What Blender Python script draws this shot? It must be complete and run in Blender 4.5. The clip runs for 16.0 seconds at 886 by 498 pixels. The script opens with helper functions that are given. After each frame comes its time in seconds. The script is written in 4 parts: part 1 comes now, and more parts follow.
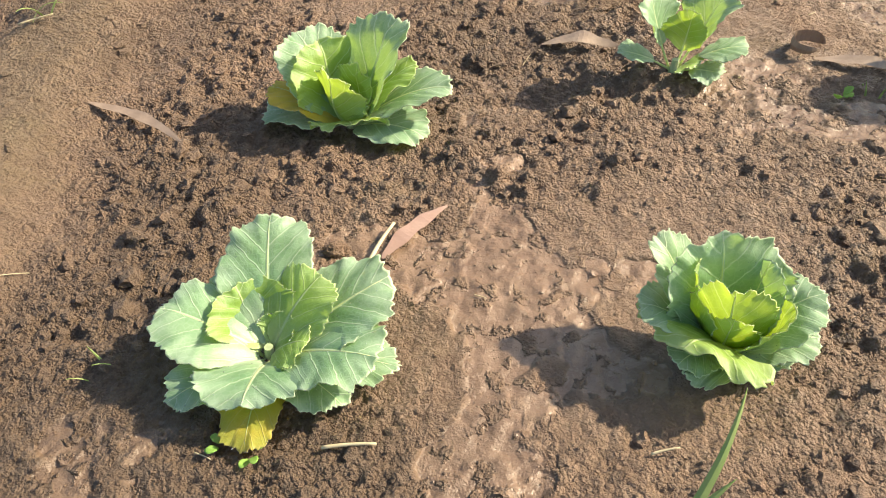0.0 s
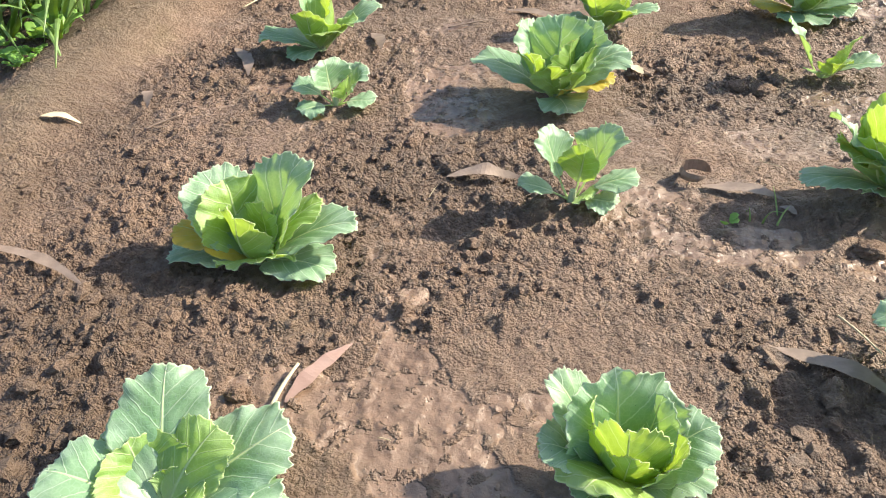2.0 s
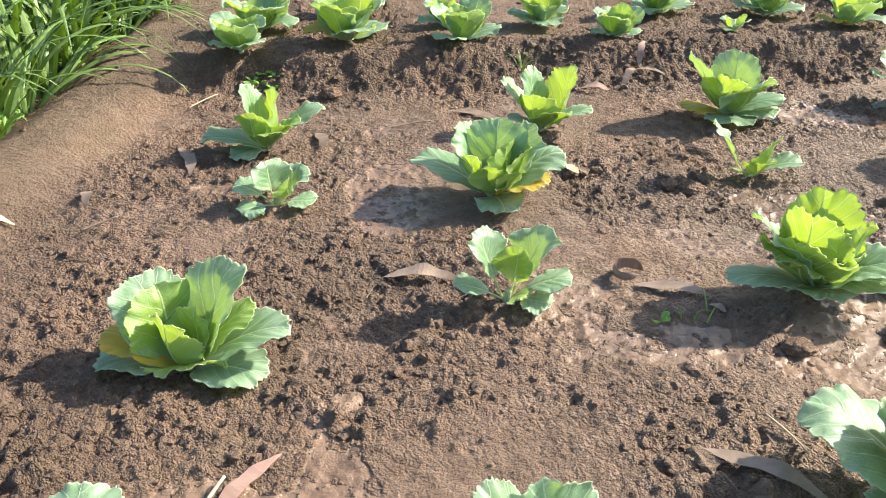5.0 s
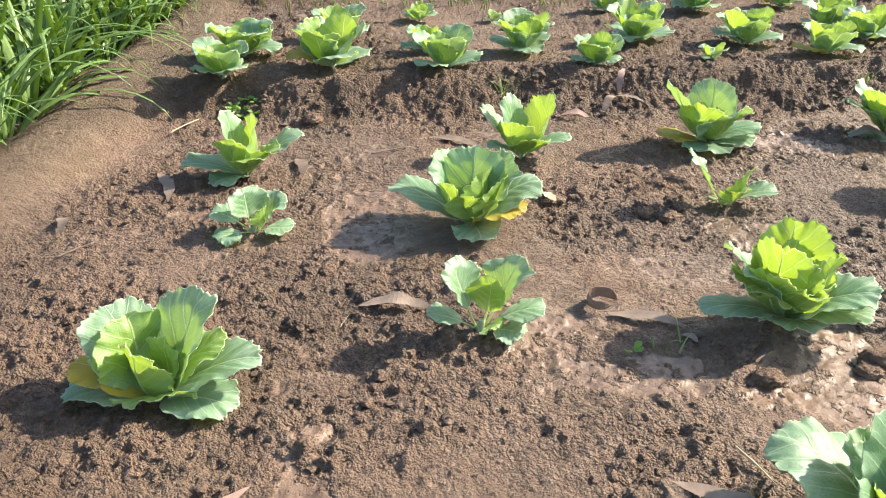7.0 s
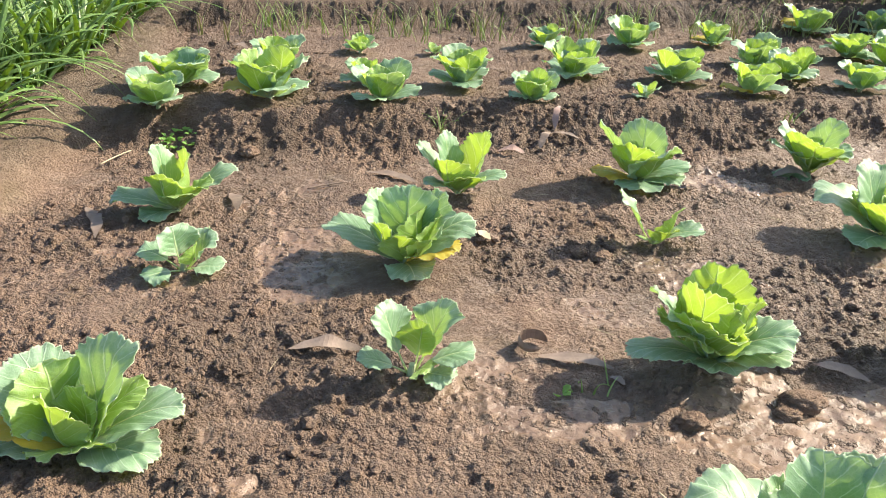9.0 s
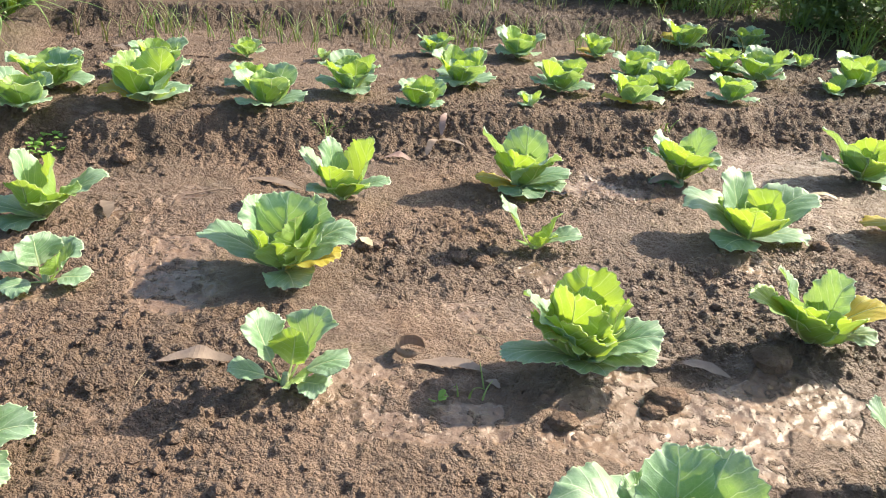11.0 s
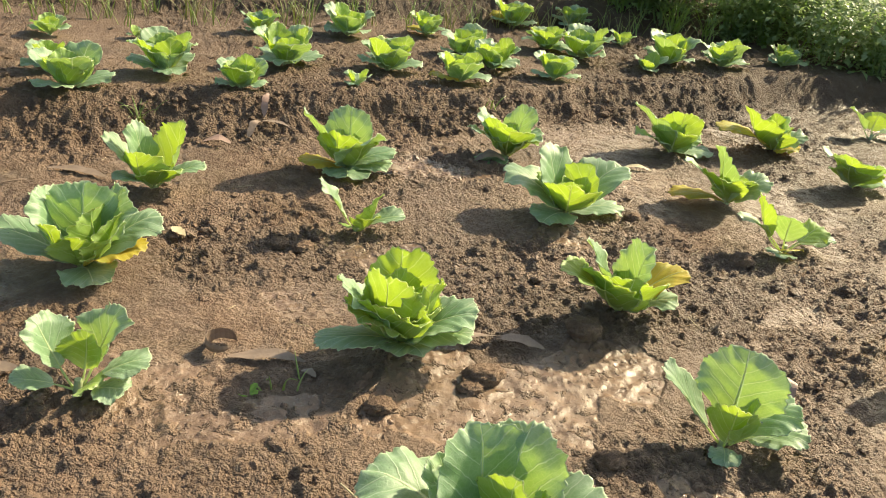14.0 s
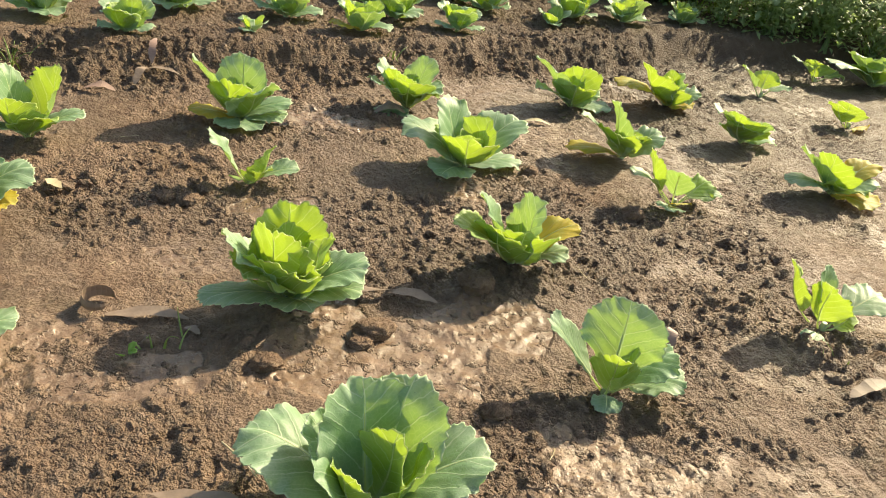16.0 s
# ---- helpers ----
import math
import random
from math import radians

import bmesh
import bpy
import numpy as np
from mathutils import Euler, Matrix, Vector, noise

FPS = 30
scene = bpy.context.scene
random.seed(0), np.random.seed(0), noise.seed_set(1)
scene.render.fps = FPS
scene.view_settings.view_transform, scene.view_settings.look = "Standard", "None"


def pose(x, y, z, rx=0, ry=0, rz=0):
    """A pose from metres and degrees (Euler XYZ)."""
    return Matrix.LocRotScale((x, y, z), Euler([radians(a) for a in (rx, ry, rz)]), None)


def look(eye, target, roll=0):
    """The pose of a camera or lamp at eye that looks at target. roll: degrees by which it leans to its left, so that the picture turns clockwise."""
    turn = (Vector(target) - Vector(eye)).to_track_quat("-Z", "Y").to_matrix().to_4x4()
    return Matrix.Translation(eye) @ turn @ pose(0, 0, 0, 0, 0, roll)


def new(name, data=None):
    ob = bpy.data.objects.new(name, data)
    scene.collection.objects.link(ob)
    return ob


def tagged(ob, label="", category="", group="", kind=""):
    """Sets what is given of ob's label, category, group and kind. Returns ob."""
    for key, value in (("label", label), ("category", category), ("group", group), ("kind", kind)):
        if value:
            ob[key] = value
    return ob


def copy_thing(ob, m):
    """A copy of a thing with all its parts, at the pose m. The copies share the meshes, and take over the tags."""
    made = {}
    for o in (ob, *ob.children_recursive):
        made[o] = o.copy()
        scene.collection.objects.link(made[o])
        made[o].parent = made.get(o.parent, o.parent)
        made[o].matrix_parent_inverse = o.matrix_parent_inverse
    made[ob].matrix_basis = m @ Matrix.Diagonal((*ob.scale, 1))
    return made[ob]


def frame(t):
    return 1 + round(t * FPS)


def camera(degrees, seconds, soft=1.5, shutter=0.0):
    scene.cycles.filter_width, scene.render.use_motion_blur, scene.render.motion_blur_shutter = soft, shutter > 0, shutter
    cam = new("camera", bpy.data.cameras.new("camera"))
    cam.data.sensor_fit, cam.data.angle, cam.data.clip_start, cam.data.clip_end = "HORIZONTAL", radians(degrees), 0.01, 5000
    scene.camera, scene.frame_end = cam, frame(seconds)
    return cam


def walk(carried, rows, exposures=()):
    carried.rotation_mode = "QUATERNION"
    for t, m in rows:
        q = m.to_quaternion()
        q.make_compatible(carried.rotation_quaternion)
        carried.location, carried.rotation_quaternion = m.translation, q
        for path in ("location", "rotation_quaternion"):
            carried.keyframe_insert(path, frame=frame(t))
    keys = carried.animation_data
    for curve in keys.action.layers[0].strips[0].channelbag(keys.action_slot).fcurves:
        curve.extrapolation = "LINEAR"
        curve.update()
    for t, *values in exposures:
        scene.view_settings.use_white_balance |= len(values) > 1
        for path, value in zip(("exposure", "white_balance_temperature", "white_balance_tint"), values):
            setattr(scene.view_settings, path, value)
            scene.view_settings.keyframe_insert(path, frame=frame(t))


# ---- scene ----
cam = camera(59.0, 16.0, soft=1.0)
PATH = [
    (0, (-0.077, -0.055, 0.745), (-0.4, 1.341, -0.65), -5.7),
    (0.5, (-0.07, -0.048, 0.753), (-0.347, 1.401, -0.596), -4.4),
    (1, (-0.056, -0.04, 0.764), (-0.289, 1.459, -0.539), -3.9),
    (1.5, (-0.042, -0.031, 0.772), (-0.232, 1.515, -0.483), -3.3),
    (2, (-0.033, -0.025, 0.781), (-0.204, 1.563, -0.422), -3.1),
    (2.5, (-0.024, -0.02, 0.789), (-0.179, 1.613, -0.355), -3.0),
    (3, (-0.014, -0.017, 0.799), (-0.15, 1.653, -0.293), -2.8),
    (3.5, (0.0, -0.01, 0.798), (-0.081, 1.697, -0.241), -1.9),
    (4, (0.0, -0.011, 0.802), (-0.051, 1.704, -0.225), -1.8),
    (6.5, (0.03, -0.007, 0.805), (-0.065, 1.719, -0.2), -1.1),
    (7, (0.036, -0.003, 0.818), (-0.006, 1.739, -0.164), -1.0),
    (7.5, (0.035, 0.002, 0.843), (0.018, 1.763, -0.105), -0.5),
    (8, (0.034, 0.009, 0.858), (0.036, 1.788, -0.055), -0.2),
    (8.5, (0.048, 0.012, 0.854), (0.085, 1.79, -0.061), 0.6),
    (9, (0.064, 0.016, 0.852), (0.158, 1.782, -0.082), 1.3),
    (9.5, (0.078, 0.019, 0.851), (0.245, 1.776, -0.09), 2.2),
    (12, (0.152, 0.013, 0.847), (0.573, 1.757, -0.037), 5.3),
    (12.5, (0.175, 0.022, 0.853), (0.654, 1.737, -0.056), 5.9),
    (13, (0.196, 0.021, 0.857), (0.777, 1.711, -0.041), 6.1),
    (13.5, (0.2, 0.023, 0.853), (0.844, 1.693, -0.041), 6.5),
    (14, (0.207, 0.025, 0.848), (0.886, 1.666, -0.073), 7.0),
    (14.5, (0.22, 0.03, 0.848), (0.931, 1.646, -0.093), 7.4),
    (15, (0.227, 0.028, 0.847), (0.983, 1.615, -0.106), 8.2),
    (15.5, (0.239, 0.027, 0.843), (1.061, 1.57, -0.128), 9.5),
    (16, (0.253, 0.021, 0.846), (1.123, 1.523, -0.148), 10.5),
]
EXPOSURES = [(0, 1.36, 6950, 5), (0.9, 1.45, 6150, 6), (12.0, 1.44, 6400, 6), (13.0, 1.24, 7500, 1), (16, 1.14, 7600, 1)]
walk(cam, [(t, look(eye, target, roll)) for t, eye, target, roll in PATH], EXPOSURES)

# ---- light ----
world = bpy.data.worlds.new("world")
scene.world = world
world.use_nodes = True
SUN_AZ, SUN_EL = 22.0, 34.0  # degrees: to the sun from +x towards +y, and above the horizon
sky = world.node_tree.nodes.new("ShaderNodeTexSky")
sky.sky_type = "NISHITA"
sky.sun_disc = False
sky.sun_elevation = radians(SUN_EL)
sky.sun_rotation = radians(90 - SUN_AZ)
sky.air_density, sky.dust_density = 1.0, 2.0
world.node_tree.links.new(sky.outputs[0], world.node_tree.nodes["Background"].inputs[0])
world.node_tree.nodes["Background"].inputs[1].default_value = 0.107
sun_data = bpy.data.lights.new("sun", "SUN")
sun_data.energy, sun_data.angle, sun_data.color = 4.3, radians(0.9), (1.0, 0.88, 0.70)
sun = new("sun", sun_data)
sun_way = Vector((math.cos(radians(SUN_AZ)) * math.cos(radians(SUN_EL)), math.sin(radians(SUN_AZ)) * math.cos(radians(SUN_EL)), math.sin(radians(SUN_EL))))
sun.matrix_world = look(sun_way * 20, (0, 0, 0))


# ---- materials ----
class Nodes:
    """Short hand for building a node material."""

    def __init__(self, name):
        self.mat = bpy.data.materials.new(name)
        self.mat.use_nodes = True
        self.tree = self.mat.node_tree
        self.bsdf = self.tree.nodes["Principled BSDF"]
        self.out = self.tree.nodes["Material Output"]

    def link(self, a, b):
        self.tree.links.new(a, b)

    def math(self, op, a, b=0.0, c=0.0):
        n = self.tree.nodes.new("ShaderNodeMath")
        n.operation = op
        for i, v in enumerate((a, b, c)):
            if isinstance(v, (int, float)):
                n.inputs[i].default_value = v
            else:
                self.link(v, n.inputs[i])
        return n.outputs[0]

    def mix(self, fac, a, b):
        n = self.tree.nodes.new("ShaderNodeMix")
        n.data_type = "RGBA"
        for i, v in ((0, fac), (6, a), (7, b)):
            if isinstance(v, (int, float)):
                n.inputs[i].default_value = v
            elif isinstance(v, tuple):
                n.inputs[i].default_value = (*v, 1)
            else:
                self.link(v, n.inputs[i])
        return n.outputs[2]

    def noise(self, scale, detail=4.0, rough=0.6, vector=None):
        n = self.tree.nodes.new("ShaderNodeTexNoise")
        n.inputs["Scale"].default_value, n.inputs["Detail"].default_value, n.inputs["Roughness"].default_value = scale, detail, rough
        self.link(vector if vector is not None else self.coords(), n.inputs["Vector"])
        return n.outputs[0]

    def coords(self):
        return self.tree.nodes.new("ShaderNodeTexCoord").outputs["Object"]

    def ramp(self, value, low, high):
        n = self.tree.nodes.new("ShaderNodeMapRange")
        n.inputs[1].default_value, n.inputs[2].default_value = low, high
        n.interpolation_type = "SMOOTHSTEP"
        self.link(value, n.inputs[0])
        return n.outputs[0]

    def bump(self, height, strength, distance):
        n = self.tree.nodes.new("ShaderNodeBump")
        n.inputs["Strength"].default_value, n.inputs["Distance"].default_value = strength, distance
        self.link(height, n.inputs["Height"])
        self.link(n.outputs[0], self.bsdf.inputs["Normal"])
        return n.outputs[0]


def soil_material(name):
    """Damp loam: reads how moist, trodden or dark the earth is from the mesh, painted shade included."""
    m = Nodes(name)

    def field(kind):
        n = m.tree.nodes.new("ShaderNodeAttribute")
        n.attribute_name = kind
        return n.outputs["Fac"]
    big, mid, fine = m.noise(3.0, 3), m.noise(22, 5, 0.65), m.noise(140, 6, 0.7)
    grit = m.noise(620, 3, 0.6)
    c = m.mix(m.ramp(big, 0.35, 0.65), (0.182, 0.110, 0.071), (0.252, 0.158, 0.106))
    c = m.mix(m.ramp(mid, 0.42, 0.72), c, (0.328, 0.217, 0.147))
    c = m.mix(m.math("MULTIPLY", m.ramp(fine, 0.5, 0.75), 0.5), c, (0.095, 0.063, 0.039))
    c = m.mix(m.math("MULTIPLY", m.ramp(grit, 0.6, 0.75), 0.5), c, (0.36, 0.262, 0.185))
    isl = m.tree.nodes.new("ShaderNodeNewGeometry").outputs["Random Per Island"]
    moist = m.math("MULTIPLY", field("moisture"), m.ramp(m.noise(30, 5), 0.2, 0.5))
    c = m.mix(m.math("MULTIPLY", field("dryness"), 0.75), c, (0.16, 0.114, 0.072))
    c = m.mix(m.math("MULTIPLY", m.ramp(m.noise(4.5, 5, 0.65), 0.52, 0.72), 0.25), c, (0.17, 0.135, 0.055))
    # Darker earth, and the shade painted along with it.
    c = m.mix(m.math("MULTIPLY", field("humus_and_shade"), 0.75), c, (0.10, 0.066, 0.042))
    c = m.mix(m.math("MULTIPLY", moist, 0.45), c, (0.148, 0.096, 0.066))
    c = m.mix(m.math("MULTIPLY", isl, 0.12), c, (0.12, 0.078, 0.05))
    m.link(c, m.bsdf.inputs["Base Color"])
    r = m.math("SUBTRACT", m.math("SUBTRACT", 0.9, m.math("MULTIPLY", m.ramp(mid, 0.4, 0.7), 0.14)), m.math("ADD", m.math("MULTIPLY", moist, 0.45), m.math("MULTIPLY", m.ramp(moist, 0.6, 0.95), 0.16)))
    m.link(r, m.bsdf.inputs["Roughness"])
    m.bsdf.inputs["Specular IOR Level"].default_value = 0.45

    def crumbs(scale):
        v = m.tree.nodes.new("ShaderNodeTexVoronoi")
        v.inputs["Scale"].default_value = scale
        shift = m.tree.nodes.new("ShaderNodeVectorMath")
        shift.operation = "MULTIPLY_ADD"
        wob = m.tree.nodes.new("ShaderNodeTexNoise")
        wob.inputs["Scale"].default_value, wob.inputs["Detail"].default_value = scale * 1.3, 3
        m.link(m.coords(), wob.inputs["Vector"])
        m.link(wob.outputs["Color"], shift.inputs[0])
        shift.inputs[1].default_value = (0.9 / scale,) * 3
        m.link(m.coords(), shift.inputs[2])
        m.link(shift.outputs[0], v.inputs["Vector"])
        return m.math("SUBTRACT", 1.0, v.outputs["Distance"])
    loose = m.math("ADD", 0.25, field("crumble"))
    h = m.math("ADD", m.math("MULTIPLY", crumbs(120), 0.9), m.math("MULTIPLY", crumbs(290), 0.5))
    h = m.math("MULTIPLY", h, loose)
    h = m.math("ADD", h, m.math("ADD", m.math("MULTIPLY", m.noise(90, 8, 0.7), 0.8), m.math("MULTIPLY", grit, 0.25)))
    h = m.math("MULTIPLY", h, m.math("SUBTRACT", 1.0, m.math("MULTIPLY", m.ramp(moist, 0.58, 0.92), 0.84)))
    m.bump(h, 1.0, 0.013)
    return m.mat


def leaf_material(name, blade, blade2, vein, glow, through_light=0.4, rough=0.42, bloom=0.0):
    """A cabbage blade: uv.x runs across (0.5 is the midrib), uv.y from stalk to tip; 'rib' counts the side veins, 'rim' is 1 at the edge."""
    m = Nodes(name)

    def field(kind):
        n = m.tree.nodes.new("ShaderNodeAttribute")
        n.attribute_name = kind
        return n.outputs["Fac"]
    sep = m.tree.nodes.new("ShaderNodeSeparateXYZ")
    m.link(m.tree.nodes.new("ShaderNodeTexCoord").outputs["UV"], sep.inputs[0])
    rnd = m.tree.nodes.new("ShaderNodeObjectInfo").outputs["Random"]
    wob = m.noise(70, 3, 0.5)
    across = m.math("MULTIPLY", m.math("ABSOLUTE", m.math("SUBTRACT", sep.outputs[0], 0.5)), 2.0)
    along = sep.outputs[1]
    taper = m.math("SUBTRACT", 1.15, along)
    midrib = m.math("SUBTRACT", 1.0, m.ramp(m.math("DIVIDE", across, taper), 0.02, 0.075))
    rib = m.math("ADD", field("rib"), m.math("MULTIPLY", wob, 0.3))

    def line(times, thin, thick):
        d = m.math("ABSOLUTE", m.math("SUBTRACT", m.math("FRACT", m.math("MULTIPLY", rib, times)), 0.5))
        return m.math("SUBTRACT", 1.0, m.ramp(d, thin, thick))
    laterals = m.math("MULTIPLY", line(1.0, 0.012, 0.06), m.math("SUBTRACT", 1.0, m.ramp(across, 0.55, 1.0)))
    forks = m.math("MULTIPLY", line(2.0, 0.02, 0.09), m.math("MULTIPLY", m.ramp(across, 0.3, 0.5), 0.22))
    net = m.tree.nodes.new("ShaderNodeTexVoronoi")
    net.feature = "DISTANCE_TO_EDGE"
    net.inputs["Scale"].default_value = 130
    m.link(m.coords(), net.inputs["Vector"])
    mesh_veins = m.math("MULTIPLY", m.math("SUBTRACT", 1.0, m.ramp(net.outputs[0], 0.0, 0.12)), 0.13)
    fine = m.math("MAXIMUM", forks, mesh_veins)
    veins = m.math("MINIMUM", m.math("ADD", m.math("ADD", midrib, m.math("MULTIPLY", laterals, 0.6)), fine), 1.0)
    c = m.mix(m.ramp(m.noise(24, 4), 0.35, 0.7), blade, blade2)
    c = m.mix(m.math("MULTIPLY", rnd, 0.5), c, blade2)
    c = m.mix(m.math("MULTIPLY", m.ramp(along, 0.45, 0.0), 0.45), c, vein)
    edge = field("rim")
    if bloom:
        wax = m.math("MULTIPLY", m.ramp(edge, 0.25, 1.0), m.ramp(m.noise(45, 5, 0.7), 0.3, 0.65))
        c = m.mix(m.math("MULTIPLY", wax, bloom), c, (0.42, 0.54, 0.40))
    c = m.mix(m.math("MULTIPLY", veins, 0.72), c, vein)
    c = m.mix(m.math("MULTIPLY", m.ramp(edge, 0.94, 1.0), 0.7), c, vein)
    c = m.mix(m.math("MULTIPLY", m.ramp(m.noise(16, 5, 0.7), 0.66, 0.74), 0.45), c, (0.36, 0.33, 0.12))
    m.link(c, m.bsdf.inputs["Base Color"])
    r = m.math("ADD", rough, m.math("MULTIPLY", m.noise(50, 4), 0.2))
    m.link(r, m.bsdf.inputs["Roughness"])
    m.bsdf.inputs["Specular IOR Level"].default_value = 0.5
    h = m.math("SUBTRACT", m.math("MULTIPLY", m.noise(160, 3, 0.55), 0.5), m.math("MULTIPLY", veins, 0.5))
    nrm = m.bump(h, 0.55, 0.002)
    t = m.tree.nodes.new("ShaderNodeBsdfTranslucent")
    m.link(m.mix(m.math("MULTIPLY", veins, 0.55), glow, vein), t.inputs["Color"])
    m.link(nrm, t.inputs["Normal"])
    mx = m.tree.nodes.new("ShaderNodeMixShader")
    mx.inputs[0].default_value = through_light
    m.link(m.bsdf.outputs[0], mx.inputs[1])
    m.link(t.outputs[0], mx.inputs[2])
    m.link(mx.outputs[0], m.out.inputs[0])
    return m.mat


def plain_leaf(name, a, b, glow, through_light=0.35, rough=0.5):
    m = Nodes(name)
    rnd = m.tree.nodes.new("ShaderNodeObjectInfo").outputs["Random"]
    isl = m.tree.nodes.new("ShaderNodeNewGeometry").outputs["Random Per Island"]
    n = m.ramp(m.noise(35, 4), 0.3, 0.7)
    f = m.math("MINIMUM", m.math("ADD", m.math("MULTIPLY", n, 0.5), m.math("MULTIPLY", m.math("ADD", rnd, isl), 0.35)), 1.0)
    c = m.mix(f, a, b)
    m.link(c, m.bsdf.inputs["Base Color"])
    m.bsdf.inputs["Roughness"].default_value = rough
    m.bump(m.noise(260, 3), 0.3, 0.001)
    t = m.tree.nodes.new("ShaderNodeBsdfTranslucent")
    t.inputs["Color"].default_value = (*glow, 1)
    mx = m.tree.nodes.new("ShaderNodeMixShader")
    mx.inputs[0].default_value = through_light
    m.link(m.bsdf.outputs[0], mx.inputs[1])
    m.link(t.outputs[0], mx.inputs[2])
    m.link(mx.outputs[0], m.out.inputs[0])
    return m.mat


SOIL = soil_material("soil")
OUTER = leaf_material("cabbage_outer", (0.13, 0.26, 0.125), (0.235, 0.37, 0.215), (0.66, 0.74, 0.50), (0.36, 0.52, 0.08), 0.36, 0.36, 0.62)
INNER = leaf_material("cabbage_inner", (0.24, 0.39, 0.07), (0.33, 0.47, 0.11), (0.66, 0.73, 0.36), (0.39, 0.52, 0.035), 0.44, 0.36, 0.3)
YELLOW = leaf_material("cabbage_yellowing", (0.60, 0.43, 0.05), (0.36, 0.38, 0.06), (0.58, 0.48, 0.18), (0.75, 0.50, 0.04), 0.42, 0.45)
RIB = plain_leaf("midrib", (0.50, 0.58, 0.32), (0.62, 0.68, 0.42), (0.75, 0.85, 0.3), 0.5, 0.45)
STALK = plain_leaf("stalk", (0.34, 0.42, 0.2), (0.42, 0.46, 0.27), (0.3, 0.4, 0.1), 0.1)
GRASS = plain_leaf("grass_blade", (0.10, 0.20, 0.06), (0.25, 0.35, 0.11), (0.42, 0.54, 0.10), 0.45, 0.42)
PALE_GRASS = plain_leaf("pale_grass", (0.22, 0.34, 0.09), (0.36, 0.42, 0.16), (0.4, 0.5, 0.1), 0.4, 0.5)
OLIVE_GRASS = plain_leaf("olive_grass", (0.24, 0.27, 0.10), (0.38, 0.36, 0.17), (0.4, 0.42, 0.12), 0.4, 0.5)
WEED = plain_leaf("weed_leaf", (0.13, 0.20, 0.10), (0.25, 0.33, 0.17), (0.36, 0.48, 0.16), 0.5, 0.45)
DRY_LEAF = plain_leaf("dry_leaf", (0.13, 0.088, 0.065), (0.31, 0.225, 0.17), (0.3, 0.2, 0.12), 0.1, 0.62)
RED_LEAF = plain_leaf("red_dry_leaf", (0.30, 0.18, 0.14), (0.42, 0.28, 0.225), (0.35, 0.2, 0.12), 0.12, 0.5)
STRAW = plain_leaf("straw", (0.46, 0.37, 0.22), (0.55, 0.46, 0.3), (0.5, 0.4, 0.2), 0.1, 0.6)


# ---- soil relief ----
def hashed(ix, iy, k):
    """A pseudo-random number in 0..1 for whole-number cells."""
    v = (ix * 374761393 + iy * 668265263 + k * 2246822519) & 0xFFFFFFFF
    v = ((v ^ (v >> 13)) * 1274126177) & 0xFFFFFFFF
    return ((v ^ (v >> 16)) & 0xFFFFFF) / float(0xFFFFFF)


def value_noise(x, y, size, k):
    u, v = x / size, y / size
    iu, iv = np.floor(u).astype(np.int64), np.floor(v).astype(np.int64)
    fu, fv = u - iu, v - iv
    fu, fv = fu * fu * (3 - 2 * fu), fv * fv * (3 - 2 * fv)
    a, b = hashed(iu, iv, k), hashed(iu + 1, iv, k)
    c, d = hashed(iu, iv + 1, k), hashed(iu + 1, iv + 1, k)
    return (a + (b - a) * fu) * (1 - fv) + (c + (d - c) * fu) * fv - 0.5


def layered(x, y, size, k, octaves=4):
    return sum(value_noise(x, y, size / 2 ** i, k + i) / 2 ** i for i in range(octaves))


def billow(x, y, size, k, octaves=3):
    """Rounded heaps with creases between them."""
    return sum((0.35 - np.abs(2 * value_noise(x, y, size / 2 ** i, k + 3 * i))) / 1.8 ** i for i in range(octaves))


def lumps(x, y, size, k, share=0.7):
    """Uneven lumps, one to a cell at most, as heights in 0..1."""
    u = x / size + 0.55 * value_noise(x, y, size * 0.6, k + 7) + 0.3 * value_noise(x, y, size * 0.3, k + 9)
    v = y / size + 0.55 * value_noise(x, y, size * 0.6, k + 8) + 0.3 * value_noise(x, y, size * 0.3, k + 10)
    iu, iv = np.floor(u).astype(np.int64), np.floor(v).astype(np.int64)
    best = np.zeros_like(u)
    for dx in (-1, 0, 1):
        for dy in (-1, 0, 1):
            cx, cy = iu + dx, iv + dy
            px, py = cx + hashed(cx, cy, k), cy + hashed(cx, cy, k + 1)
            r = 0.25 + 0.42 * hashed(cx, cy, k + 2)
            r = np.where(hashed(cx, cy, k + 3) < share, r, 0.05)
            d2 = ((u - px) ** 2 + (v - py) ** 2) / (r * r)
            best = np.maximum(best, r * np.clip(1.25 * (1 - d2), 0, 1) ** 0.6)
    return best


def step(v, lo, hi):
    t = np.clip((v - lo) / (hi - lo), 0, 1)
    return t * t * (3 - 2 * t)


def blob(x, y, cx, cy, rx, ry):
    return np.exp(-(((x - cx) / rx) ** 2 + ((y - cy) / ry) ** 2))


def ridge_foot(x):
    return 2.27 + 0.07 * step(x, 0.0, 0.9) + 0.26 * step(x, 1.2, 3.2) + 0.02 * np.sin(x * 5)


